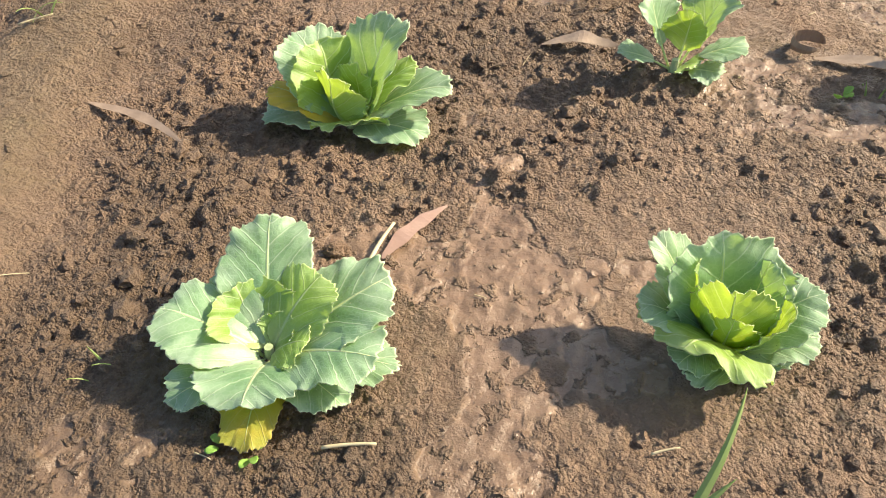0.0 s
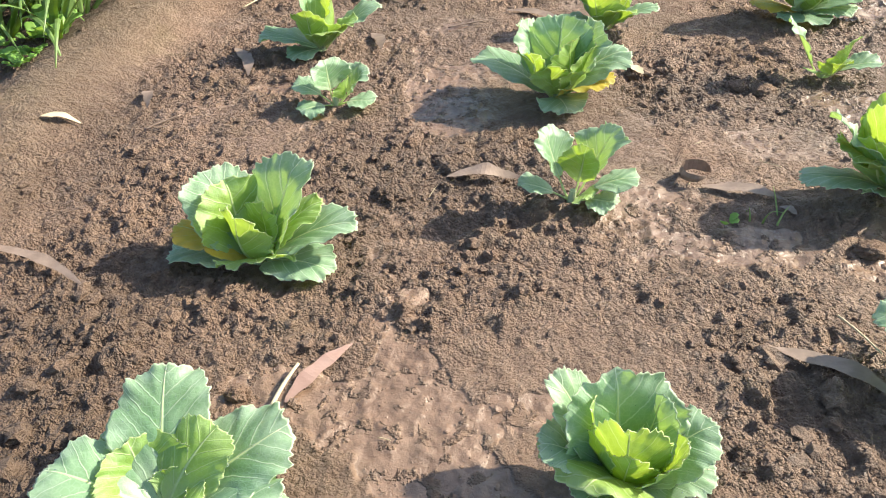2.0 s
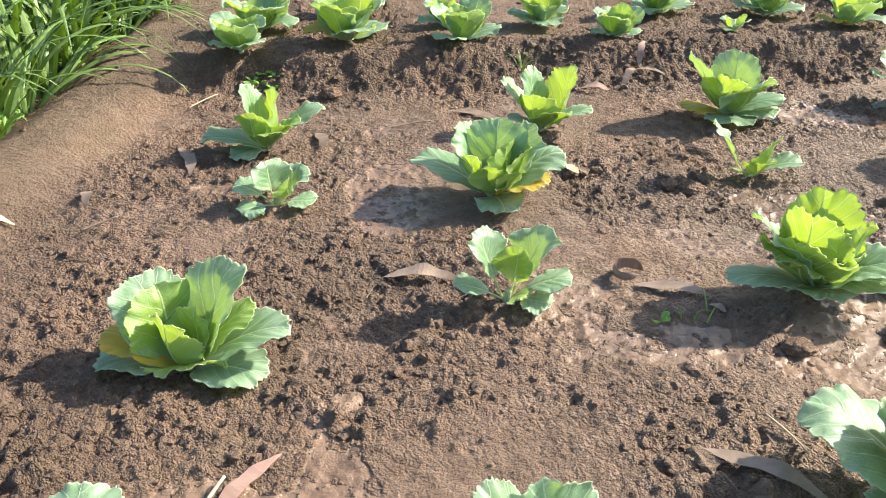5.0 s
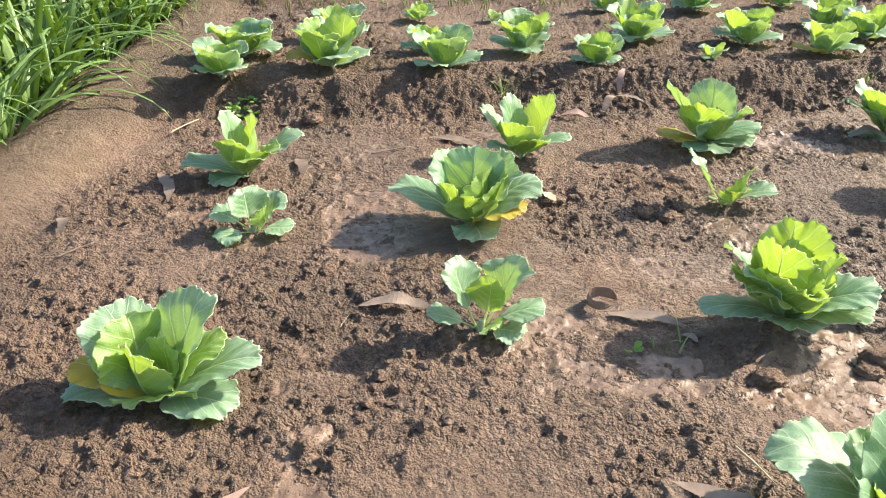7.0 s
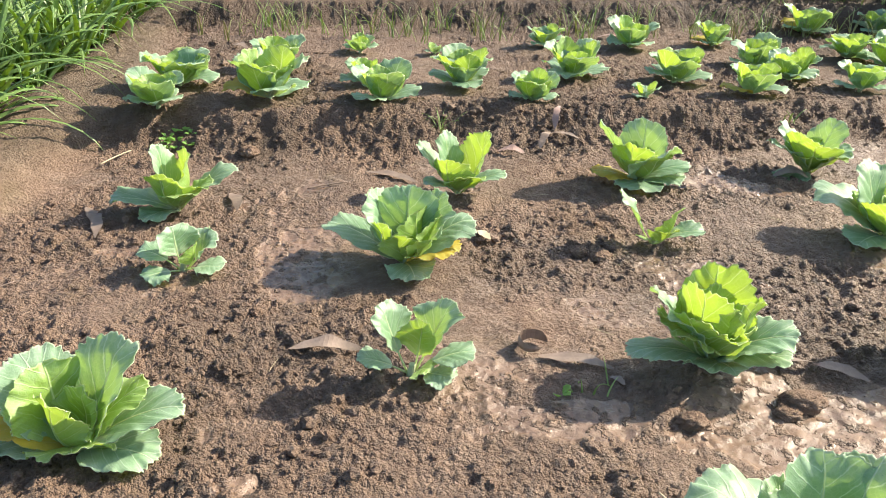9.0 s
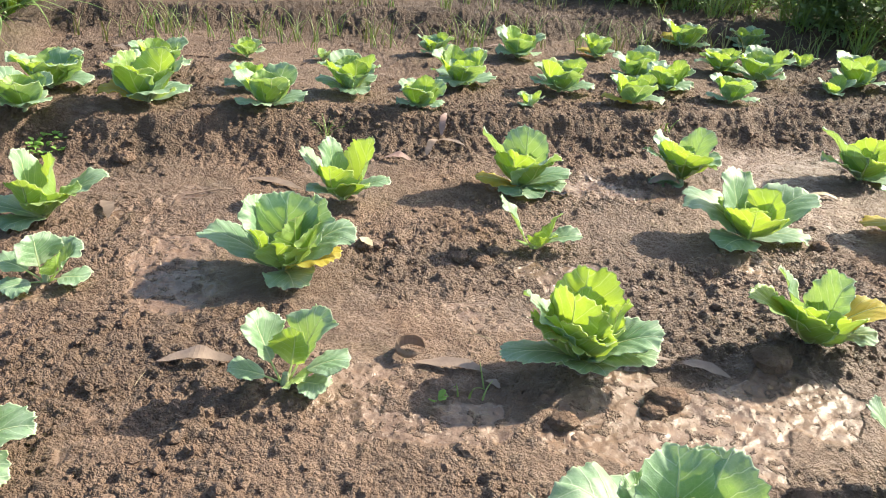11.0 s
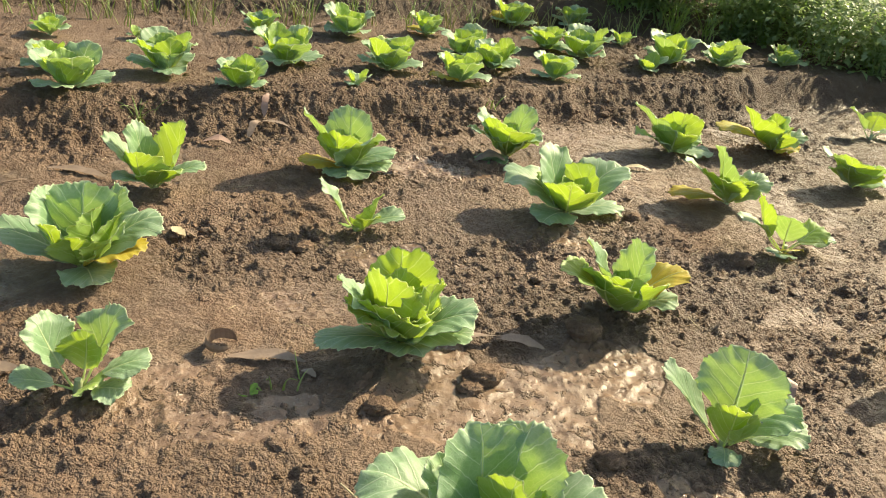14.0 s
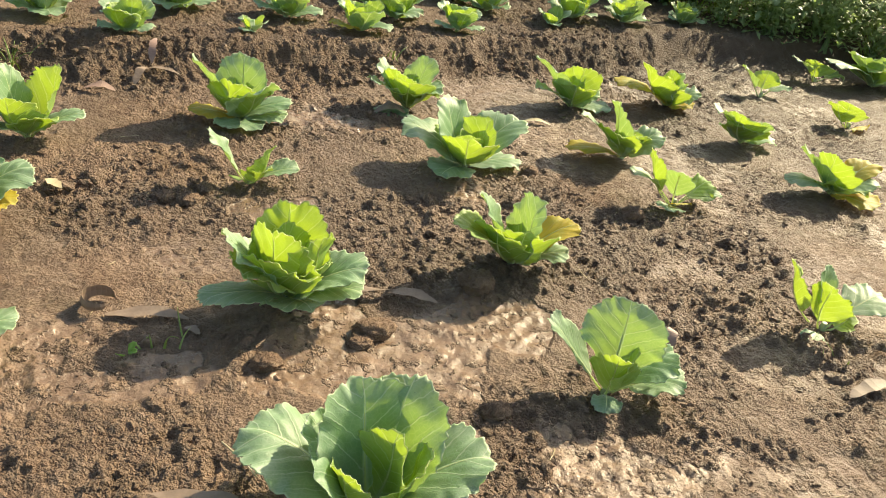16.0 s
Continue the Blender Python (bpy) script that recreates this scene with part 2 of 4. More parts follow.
def crumbly(x, y):
    """How loose and cloddy the soil is, 0..1."""
    c = 0.65 + 0.12 * step(x, 1.0, 1.5) + 1.35 * layered(x, y, 0.34, 11, 4)
    c = c + 0.75 * blob(x, y, -0.68, 1.0, 0.17, 0.45) + 0.45 * blob(x, y, -0.66, 0.68, 0.2, 0.2) + 0.4 * blob(x, y, -0.75, 1.7, 0.15, 0.4)
    c = c + 0.3 * blob(x, y, -0.08, 0.82, 0.3, 0.22)
    f = ridge_foot(x)
    c = c + 0.7 * np.exp(-((y - 3.74) / 0.12) ** 2)
    c = c + 0.9 * np.exp(-((y - f - 0.03) / 0.1) ** 2) * step(x, -0.95, -0.7)
    c = c + 0.35 * blob(x, y, 0.95, 1.45, 0.35, 0.2) + 0.3 * blob(x, y, 0.5, 1.55, 0.25, 0.2)
    for cx, cy, rx, ry in ((-0.12, 1.5, 0.17, 0.1), (-0.08, 0.45, 0.2, 0.16), (-0.62, 0.35, 0.2, 0.16), (0.75, 0.98, 0.28, 0.12), (-0.02, 0.52, 0.12, 0.06),
                           (0.15, 1.0, 0.12, 0.05), (-0.3, 2.1, 0.25, 0.1), (1.2, 2.25, 0.3, 0.08)):
        c = c - 0.5 * blob(x, y, cx, cy, rx, ry)
    c = c * (1 - 0.62 * bund(x, y)) * (1 - 0.62 * slick(x, y))
    return np.clip(c, 0.06, 1)


def slick(x, y):
    """1 where the mud has run together into a smooth wet skin."""
    w = layered(x, y, 0.17, 91, 5)
    for cx, cy, rx, ry, a in ((-0.08, 0.42, 0.2, 0.12, 0.5), (-0.62, 0.36, 0.17, 0.15, 0.6), (-0.08, 0.55, 0.13, 0.07, 0.5), (0.75, 0.98, 0.3, 0.12, 0.5), (-0.14, 1.5, 0.18, 0.12, 0.6), (0.3, 0.45, 0.1, 0.1, 0.3), (0.05, 0.82, 0.3, 0.12, -0.4),
                              (1.0, 0.6, 0.35, 0.16, 0.5), (1.5, 1.1, 0.3, 0.1, 0.35), (1.45, 0.75, 0.2, 0.08, 0.3), (0.4, 1.42, 0.2, 0.16, 0.35), (0.95, 1.95, 0.3, 0.14, 0.4), (-0.2, 2.05, 0.2, 0.1, 0.4), (0.32, 1.02, 0.14, 0.08, 0.3),
                              (0.95, 1.45, 0.35, 0.2, -0.3), (-0.68, 1.0, 0.17, 0.45, -0.5), (2.0, 1.0, 0.25, 0.1, 0.35), (2.3, 1.55, 0.4, 0.08, 0.2)):
        w = w + a * blob(x, y, cx, cy, rx, ry)
    return step(w, 0.17, 0.36) * (1 - bund(x, y)) * step(ridge_foot(x) - y, -0.02, 0.08)


def bund(x, y):
    """1 on the trodden crest of the bank, 0 away from it."""
    inner = -0.9 + 0.06 * np.sin(y * 2.6 + 0.6)
    return step(x, inner + 0.05, inner - 0.12) * step(x, -1.3, -1.12)


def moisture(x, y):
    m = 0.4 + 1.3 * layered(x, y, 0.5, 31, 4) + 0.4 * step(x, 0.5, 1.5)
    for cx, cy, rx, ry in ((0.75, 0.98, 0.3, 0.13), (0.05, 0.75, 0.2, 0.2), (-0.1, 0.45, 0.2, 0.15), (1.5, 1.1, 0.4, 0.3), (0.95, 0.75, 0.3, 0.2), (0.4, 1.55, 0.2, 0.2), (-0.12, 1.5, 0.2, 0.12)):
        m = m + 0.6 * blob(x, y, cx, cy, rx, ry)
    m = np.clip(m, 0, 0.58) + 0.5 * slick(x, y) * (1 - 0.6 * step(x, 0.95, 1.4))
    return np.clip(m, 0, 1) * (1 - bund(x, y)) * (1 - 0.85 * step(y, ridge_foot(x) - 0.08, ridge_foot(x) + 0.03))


def humus_and_shade(x, y):
    """The darker earth: the ridge, the bed behind it, damp and dark spots, with some shade painted in."""
    back = step(y, ridge_foot(x) - 0.12, ridge_foot(x) + 0.05) * step(x, -1.0, -0.7)
    # At (-0.66, 0.33): wet mud plus the first cabbage's cast shadow, painted darker.
    # Beyond y = 3.55: dark bare soil with the far step's shade painted in.
    # Far right (x > 1.7): wet soil, darkened further for the shade between clods.
    return np.clip(0.45 * back + 0.75 * step(x, 1.7, 2.5) * step(y, 1.1, 1.6) + 0.8 * step(y, 3.55, 3.7) + step(x, -1.12, -1.24) * step(y, 1.4, 1.9) + 2.0 * blob(x, y, -0.66, 0.33, 0.32, 0.24) + 0.7 * blob(x, y, -0.68, 0.78, 0.2, 0.22) + 0.5 * step(layered(x, y, 0.3, 83, 3), 0.1, 0.4), 0, 1)


def relief(x, y, fine=True):
    x, y = np.asarray(x, float), np.asarray(y, float)
    f = ridge_foot(x) + 0.05 * value_noise(x, y * 0 + 3.0, 0.16, 71) + 0.05 * value_noise(x, y, 0.09, 72)
    here = step(x, -1.0, -0.75)
    z = 0.078 * step(y, f - 0.05, f + 0.15) * (0.35 + 0.65 * here) + 0.014 * np.exp(-((y - f - 0.13) / 0.06) ** 2) * here
    z = z - 0.008 * step(y, f + 0.2, f + 0.6)
    far = 3.66 + 0.06 * value_noise(x, y * 0 + 9.0, 0.3, 73) + 0.05 * value_noise(x, y, 0.1, 74)
    z = z + 0.085 * step(y, far, far + 0.16) * step(x, -1.1, -0.9)
    b = bund(x, y)
    z = z + 0.055 * b - 0.03 * step(x, -1.35, -1.6)
    z = z + 0.012 * layered(x, y, 0.5, 5, 3)
    for cx, cy, r, a in ((0.07, 1.13, 0.12, 0.018), (0.61, 1.18, 0.13, 0.016), (-0.45, 1.0, 0.13, -0.008), (0.1, 1.6, 0.15, 0.012), (1.105, 1.20, 0.12, 0.014), (1.22, 1.68, 0.15, 0.012)):
        z = z + a * blob(x, y, cx, cy, r, r)
    if fine:
        c = crumbly(x, y)
        rough = 1 + 0.6 * step(x, 1.0, 1.6)
        near = step(y, 7.0, 4.5) * step(y, -0.05, 0.14) * step(np.abs(x - 1), 5.5, 4)
        z = z + near * (0.018 * c * c * lumps(x, y, 0.05, 41, 0.25) + rough * 0.010 * c * lumps(x, y, 0.026, 45, 0.45) + rough * 0.008 * (0.12 + 0.88 * c) * lumps(x, y, 0.0135, 49, 0.5))
        z = z + near * (0.003 + 0.004 * c) * layered(x, y, 0.035, 61, 4) + near * (0.002 + 0.006 * c) * billow(x, y, 0.026, 64, 3)
        z = z + near * (1 - c) * (0.002 * lumps(x, y, 0.035, 65, 0.3) + 0.005 * lumps(x, y, 0.013, 67, 0.4))
    return z


def ground_z(x, y):
    return float(relief(np.array([x]), np.array([y]), False)[0])


def mesh_object(name, verts, faces, mat, smooth=True, uvs=None, fields=None):
    me = bpy.data.meshes.new(name)
    me.from_pydata(verts, [], faces)
    if uvs is not None:
        layer = me.uv_layers.new(name="UVMap")
        idx = np.zeros(len(me.loops), np.int32)
        me.loops.foreach_get("vertex_index", idx)
        layer.data.foreach_set("uv", np.asarray(uvs, np.float32)[idx].ravel())
    for kind, values in (fields or {}).items():
        me.attributes.new(kind, "FLOAT", "POINT").data.foreach_set("value", np.asarray(values, np.float32))
    if smooth:
        me.polygons.foreach_set("use_smooth", np.ones(len(me.polygons), bool))
    me.materials.append(mat)
    me.update()
    return me


def build_ground():
    def spread(a, b, first, far):
        v, s, out = a, first, []
        while v < b:
            s *= 1.25
            v += s
            out.append(min(v, far))
        return np.array(out)
    xs = np.concatenate([-1.35 - spread(0, 60, 0.02, 80)[::-1], np.arange(-1.35, -0.95, 0.008), np.arange(-0.95, 1.35, 0.0046), np.arange(1.35, 2.6, 0.008), np.arange(2.6, 3.9, 0.018), 3.9 + spread(0, 60, 0.02, 80)])
    ys = np.concatenate([0.15 - spread(0, 60, 0.02, 80)[::-1], np.arange(0.15, 1.4, 0.0046), np.arange(1.4, 1.75, 0.0055), np.arange(1.75, 2.6, 0.0075), np.arange(2.6, 3.55, 0.016), np.arange(3.55, 3.95, 0.01), np.arange(3.95, 4.3, 0.018), 4.3 + spread(0, 60, 0.02, 80)])
    gx, gy = np.meshgrid(xs, ys)
    gz = relief(gx, gy)
    co = np.stack([gx, gy, gz], -1).reshape(-1, 3)
    ny, nx = gx.shape
    i = (np.arange(ny - 1)[:, None] * nx + np.arange(nx - 1)[None, :]).ravel()
    quads = np.stack([i, i + 1, i + nx + 1, i + nx], -1)
    me = bpy.data.meshes.new("ground")
    me.vertices.add(len(co))
    me.vertices.foreach_set("co", co.astype(np.float32).ravel())
    me.loops.add(quads.size)
    me.loops.foreach_set("vertex_index", quads.astype(np.int32).ravel())
    me.polygons.add(len(quads))
    me.polygons.foreach_set("loop_start", np.arange(0, quads.size, 4, dtype=np.int32))
    me.update(calc_edges=True)
    me.polygons.foreach_set("use_smooth", np.ones(len(quads), bool))
    for name, fn in (("moisture", moisture), ("dryness", bund), ("humus_and_shade", humus_and_shade), ("crumble", crumbly)):
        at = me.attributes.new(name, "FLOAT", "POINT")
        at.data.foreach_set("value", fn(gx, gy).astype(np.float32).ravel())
    me.materials.append(SOIL)
    return tagged(new("ground", me), "brown tilled garden soil, muddy and cloddy", "soil", kind="structure")


build_ground()


# ---- loose clods ----
def rough_ball(rng, r, sub):
    """A lumpy clod: an icosphere pushed in and out."""
    bm = bmesh.new()
    bmesh.ops.create_icosphere(bm, subdivisions=sub, radius=1)
    off = Vector((rng.random() * 50, rng.random() * 50, rng.random() * 50))
    sq = Vector((1 + 0.3 * rng.random(), 0.8 + 0.3 * rng.random(), 0.6 + 0.25 * rng.random()))
    for v in bm.verts:
        n = 1 + 0.5 * noise.noise(v.co * 1.4 + off) + 0.4 * noise.noise(v.co * 3.3 + off)
        if sub > 2:
            n = 1 + 0.25 * noise.noise(v.co * 1.4 + off) + 0.2 * noise.noise(v.co * 3.3 + off) + 0.18 * noise.noise(v.co * 8 + off) + 0.12 * noise.noise(v.co * 18 + off)
        v.co = Vector((v.co.x * sq.x, v.co.y * sq.y, v.co.z * sq.z)) * (n * r)
    co = np.array([v.co[:] for v in bm.verts])
    bm.verts.index_update()
    fa = np.array([[v.index for v in f.verts] for f in bm.faces])
    bm.free()
    return co, fa


def tiny_crumb(rng):
    """A crumb a few millimetres wide: a skewed eight-sided lump."""
    co = np.array([(1, 0, 0), (-1, 0, 0), (0, 1, 0), (0, -1, 0), (0, 0, 0.8), (0, 0, -0.8)], float)
    co = co * np.array([[rng.uniform(0.7, 1.35)] for _ in range(6)]) + np.array([[rng.uniform(-0.25, 0.25) for _ in range(3)] for _ in range(6)])
    return co, np.array([(0, 2, 4), (2, 1, 4), (1, 3, 4), (3, 0, 4), (2, 0, 5), (1, 2, 5), (3, 1, 5), (0, 3, 5)])


def scatter_clods():
    rng = random.Random(7)
    tiny = [tiny_crumb(rng) for _ in range(16)]
    small = [rough_ball(rng, 1, 1) for _ in range(24)]
    big = [rough_ball(rng, 1, 2) for _ in range(24)]
    rs = np.random.RandomState(3)
    vs, fs, base, where = [], [], 0, []
    for n, grown, floor, least, spread_r, power, far in ((22000, 0.8, 0.012, 0.0028, 0.0085, 2.9, 2.6), (38000, 0.8, 0.1, 0.0014, 0.0016, 1.4, 2.4), (75000, 0.5, 0.35, 0.0007, 0.0010, 1.3, 1.6)):
        px, py = -1.15 + (far + 1.0) * rs.uniform(0, 1, n), 0.2 + (far + 0.1) * rs.uniform(0, 1, n) ** 1.25
        c = crumbly(px, py)
        if least > 0.002:
            py[: n // 6] = rs.uniform(2.5, 3.75, n // 6)
        keep = (rs.uniform(0, 1, n) < grown * c ** 1.6 + floor) & (np.abs(px - 0.1) < 0.85 + 0.9 * py)
        px, py, c = px[keep], py[keep], c[keep]
        pz = relief(px, py)
        size = least + spread_r * rs.uniform(0, 1, len(px)) ** power + (0.010 * (rs.uniform(0, 1, len(px)) ** 9) * c if least > 0.002 else 0)
        for x, y, z, r in zip(px, py, pz, size):
            co, fa = rng.choice(big if r > 0.0036 else small if r > 0.0015 else tiny)
            t = rng.random() * 6.283
            ca, sa = math.cos(t), math.sin(t)
            rot = np.stack([co[:, 0] * ca - co[:, 1] * sa, co[:, 0] * sa + co[:, 1] * ca, co[:, 2]], -1) * r
            vs.append(rot + (x, y, z - (0.25 if r > 0.0036 else -0.05) * r))
            fs.append(fa + base)
            where.append((x, y, len(co)))
            base += len(co)
    vs, fs = np.concatenate(vs), np.concatenate(fs)
    wx, wy, wn = (np.array(k) for k in zip(*where))
    fields = {kind: np.repeat(fn(wx, wy), wn.astype(int)) for kind, fn in (("moisture", moisture), ("dryness", bund), ("humus_and_shade", humus_and_shade))}
    me = mesh_object("soil_crumbs", vs.tolist(), fs.tolist(), SOIL, False, None, fields)
    tagged(new("soil_crumbs", me), "loose brown soil crumbs strewn over the bed", "soil crumbs", kind="stuff")


scatter_clods()


# ---- cabbages ----
def part(name, me, parent, label=""):
    ob = new(name, me)
    ob.parent = parent
    return tagged(ob, label)


RIM_POINTS = []
BLADE_POINTS = []


def leaf_mesh(name, rng, reach, height, width, mat, nu=15, nv=11, start=0.01, foot=0.13, flare=False, rib_name=""):
    """A cabbage leaf that grows along +x from the plant's heart: a broad, rounded blade with a toothed, ruffled rim,
    bulging between its side veins. Gives the blade's mesh and, if asked, that of its thick midrib and stalk."""
    steep = height / (reach + height + 1e-6)
    span = max(reach, 0.02)
    p0 = np.array((0.004, 0, start))
    if steep > 0.5:  # cupped, standing leaf
        p1 = np.array((span * 0.45 + 0.08 * height, 0, height * 0.5)) if flare else np.array((span * 0.65 + 0.2 * height, 0, height * 0.4))
    else:  # spreading leaf that arches over
        p1 = np.array((span * 0.5, 0, height * 0.62 + span * rng.uniform(0.1, 0.2)))
    p2 = np.array((span, 0, height))
    cup = (rng.uniform(0.15, 0.42) if flare else rng.uniform(0.45, 0.75)) if steep > 0.5 else rng.uniform(-0.08, 0.25)
    half = width / 2
    ph = [rng.uniform(0, 6.283) for _ in range(12)]
    u, v = np.meshgrid(np.linspace(-1, 1, nu), np.linspace(-1, 1, nv), indexing="ij")
    x, y = u * np.sqrt(1 - 0.42 * v * v), v * np.sqrt(1 - 0.42 * u * u)
    turn, rad = np.arctan2(y, x), np.hypot(x, y)
    rim = np.maximum(np.abs(u), np.abs(v))
    lobes = 0.012 * np.sin(3 * turn + ph[0]) + 0.024 * np.sin(5 * turn + ph[1]) + 0.022 * np.sin(9 * turn + ph[2])
    jag = np.abs(np.sin(13 * turn + 1.3 * np.sin(4 * turn + ph[3]) + ph[4])) - 0.6
    teeth = 0.028 * jag * (0.6 + 0.5 * np.sin(3 * turn + ph[5]))
    if nu > 20:
        teeth = teeth + 0.02 * np.sin(31 * turn + 2 * np.sin(5 * turn + ph[6])) + 0.014 * np.sin(47 * turn + ph[7])
    grow = 1 + lobes * rad ** 2 + teeth * rad ** 6 * np.clip(x + 0.9, 0, 1)
    x, y = x * grow, y * grow
    q = (x + 1) / 2
    y = y * (0.5 + 0.5 * step(q, -0.05, 0.5) if foot > 0.2 else 0.68 + 0.32 * step(q, -0.05, 0.45))
    s = foot + (1 - foot) * q
    sk = s[..., None]
    c = p0 * (1 - sk) ** 2 + p1 * (2 * sk * (1 - sk)) + p2 * sk * sk
    t = (p1 - p0) * (1 - sk) + (p2 - p1) * sk
    t = t / np.linalg.norm(t, axis=-1, keepdims=True)
    nrm = np.stack([-t[..., 2], 0 * q, t[..., 0]], -1)
    a = np.abs(y)
    rib = 4.7 * q - 2.5 * a ** 1.1 + np.where(y > 0, 0.42, 0.0) + 0.25 * np.sin(5 * q + ph[8])
    ruffle = np.sin(4 * turn + ph[9]) + 0.75 * np.sin(7 * turn + ph[10]) + 0.6 * np.sin(12 * turn + ph[11]) + 0.3 * np.sin(21 * turn + ph[3])
    lift = cup * half * y * y + width * rng.uniform(0.02, 0.036) * ruffle * rad ** 4 * step(q, 0.05, 0.4)
    lift = lift + 0.0055 * width * np.cos(6.283 * rib) * np.clip(a * 5, 0, 1) * np.clip(1.1 - a, 0, 1) * step(q, 0.0, 0.3)
    lift = lift - width * (rng.uniform(0.05, 0.12) if steep > 0.5 else rng.uniform(0.0, 0.06)) * step(rad, 0.62, 1.1) * step(q, 0.4, 0.9)
    lift = lift - 0.03 * width * np.exp(-(a / 0.09) ** 2) * (1 - q)
    lean = rng.uniform(-0.14, 0.14)
    p = c + nrm * lift[..., None]
    p[..., 1] += y * half + lean * width * q * q * 0.6
    top = p.reshape(-1, 3)
    ring = [j for j in range(nv)] + [i * nv + nv - 1 for i in range(1, nu)] + [(nu - 1) * nv + j for j in range(nv - 2, -1, -1)] + [i * nv for i in range(nu - 2, 0, -1)]
    mid = top[(nu // 2) * nv + nv // 2]
    edge = top[ring] + (mid - top[ring]) * 0.008 - nrm.reshape(-1, 3)[ring] * 0.0011
    RIM_POINTS.clear()
    RIM_POINTS.extend(Vector(top[k]) for k in ring)
    BLADE_POINTS.clear()
    BLADE_POINTS.extend(Vector(top[k] + nrm.reshape(-1, 3)[k] * 0.0003) for k in range(len(top)))
    n = nu * nv
    i, j = np.meshgrid(np.arange(nu - 1), np.arange(nv - 1), indexing="ij")
    k = (i * nv + j).ravel()
    faces = np.stack([k, k + 1, k + nv + 1, k + nv], -1).tolist()
    m = len(ring)
    faces += [(ring[b], n + b, n + (b + 1) % m, ring[(b + 1) % m]) for b in range(m)]
    uvs = np.stack([0.5 + 0.5 * y, q], -1).reshape(-1, 2)
    fields = {"rim": np.concatenate([rim.ravel(), np.ones(m)]), "rib": np.concatenate([rib.ravel(), rib.ravel()[ring]])}
    me = mesh_object(name, np.concatenate([top, edge]).tolist(), faces, mat, True, np.concatenate([uvs, uvs[ring]]), fields)
    if not rib_name:
        return me
    # the midrib: a tapered, half-sunk rod from the heart to near the tip
    vs, fs, rows = [], [], 12
    for r in range(rows):
        sr = 0.93 * r / (rows - 1)
        qr = (sr - foot) / (1 - foot)
        if qr <= 0.02:
            cc = p0 * (1 - sr) ** 2 + p1 * (2 * sr * (1 - sr)) + p2 * sr * sr
            tt = (p1 - p0) * (1 - sr) + (p2 - p1) * sr
            tt = tt / np.linalg.norm(tt)
            nn = np.array((-tt[2], 0, tt[0]))
            cc = cc - nn * 0.03 * width
        else:
            row = min(nu - 1, int(round(qr * (nu - 1))))
            cc, nn = p[row, nv // 2], nrm[row, nv // 2]
        w = (0.0024 if foot < 0.2 else 0.0026) * (1 - 0.85 * sr) * (0.6 + 4 * width)
        for b in range(6):
            ang = b * 1.0472
            vs.append(tuple(cc + np.array((0, 1.0, 0)) * w * math.cos(ang) + nn * (w * 0.9 * math.sin(ang) - 0.45 * w)))
        if r:
            fs += [(r * 6 - 6 + b, r * 6 - 6 + (b + 1) % 6, r * 6 + (b + 1) % 6, r * 6 + b) for b in range(6)]
    fs += [tuple(range(5, -1, -1)), tuple(range(rows * 6 - 6, rows * 6))]
    return me, mesh_object(rib_name, vs, fs, RIB)


def stalk_mesh(rng, r, h):
    bm = bmesh.new()
    bmesh.ops.create_cone(bm, cap_ends=True, segments=10, radius1=r * 1.25, radius2=r * 0.8, depth=h)
    bmesh.ops.subdivide_edges(bm, edges=[e for e in bm.edges if abs(e.verts[0].co.z - e.verts[1].co.z) > h * 0.5], cuts=3)
    for v in bm.verts:
        v.co.x += r * 0.3 * math.sin(v.co.z * 90)
        v.co *= 1 + 0.08 * noise.noise(v.co * 300)
        v.co.z += h * 0.5 - 0.012
    me = bpy.data.meshes.new("stem")
    bm.to_mesh(me)
    bm.free()
    me.materials.append(STALK)
    return me


water = Nodes("water")
water.bsdf.inputs["Base Color"].default_value = (0.95, 0.97, 0.97, 1)
water.bsdf.inputs["Roughness"].default_value = 0.05
water.bsdf.inputs["IOR"].default_value = 1.33
water.bsdf.inputs["Transmission Weight"].default_value = 0.9
WATER = water.mat
DROP = rough_ball(random.Random(1), 1, 1)
KINDS = {"o": OUTER, "i": INNER, "y": YELLOW}
count = 0


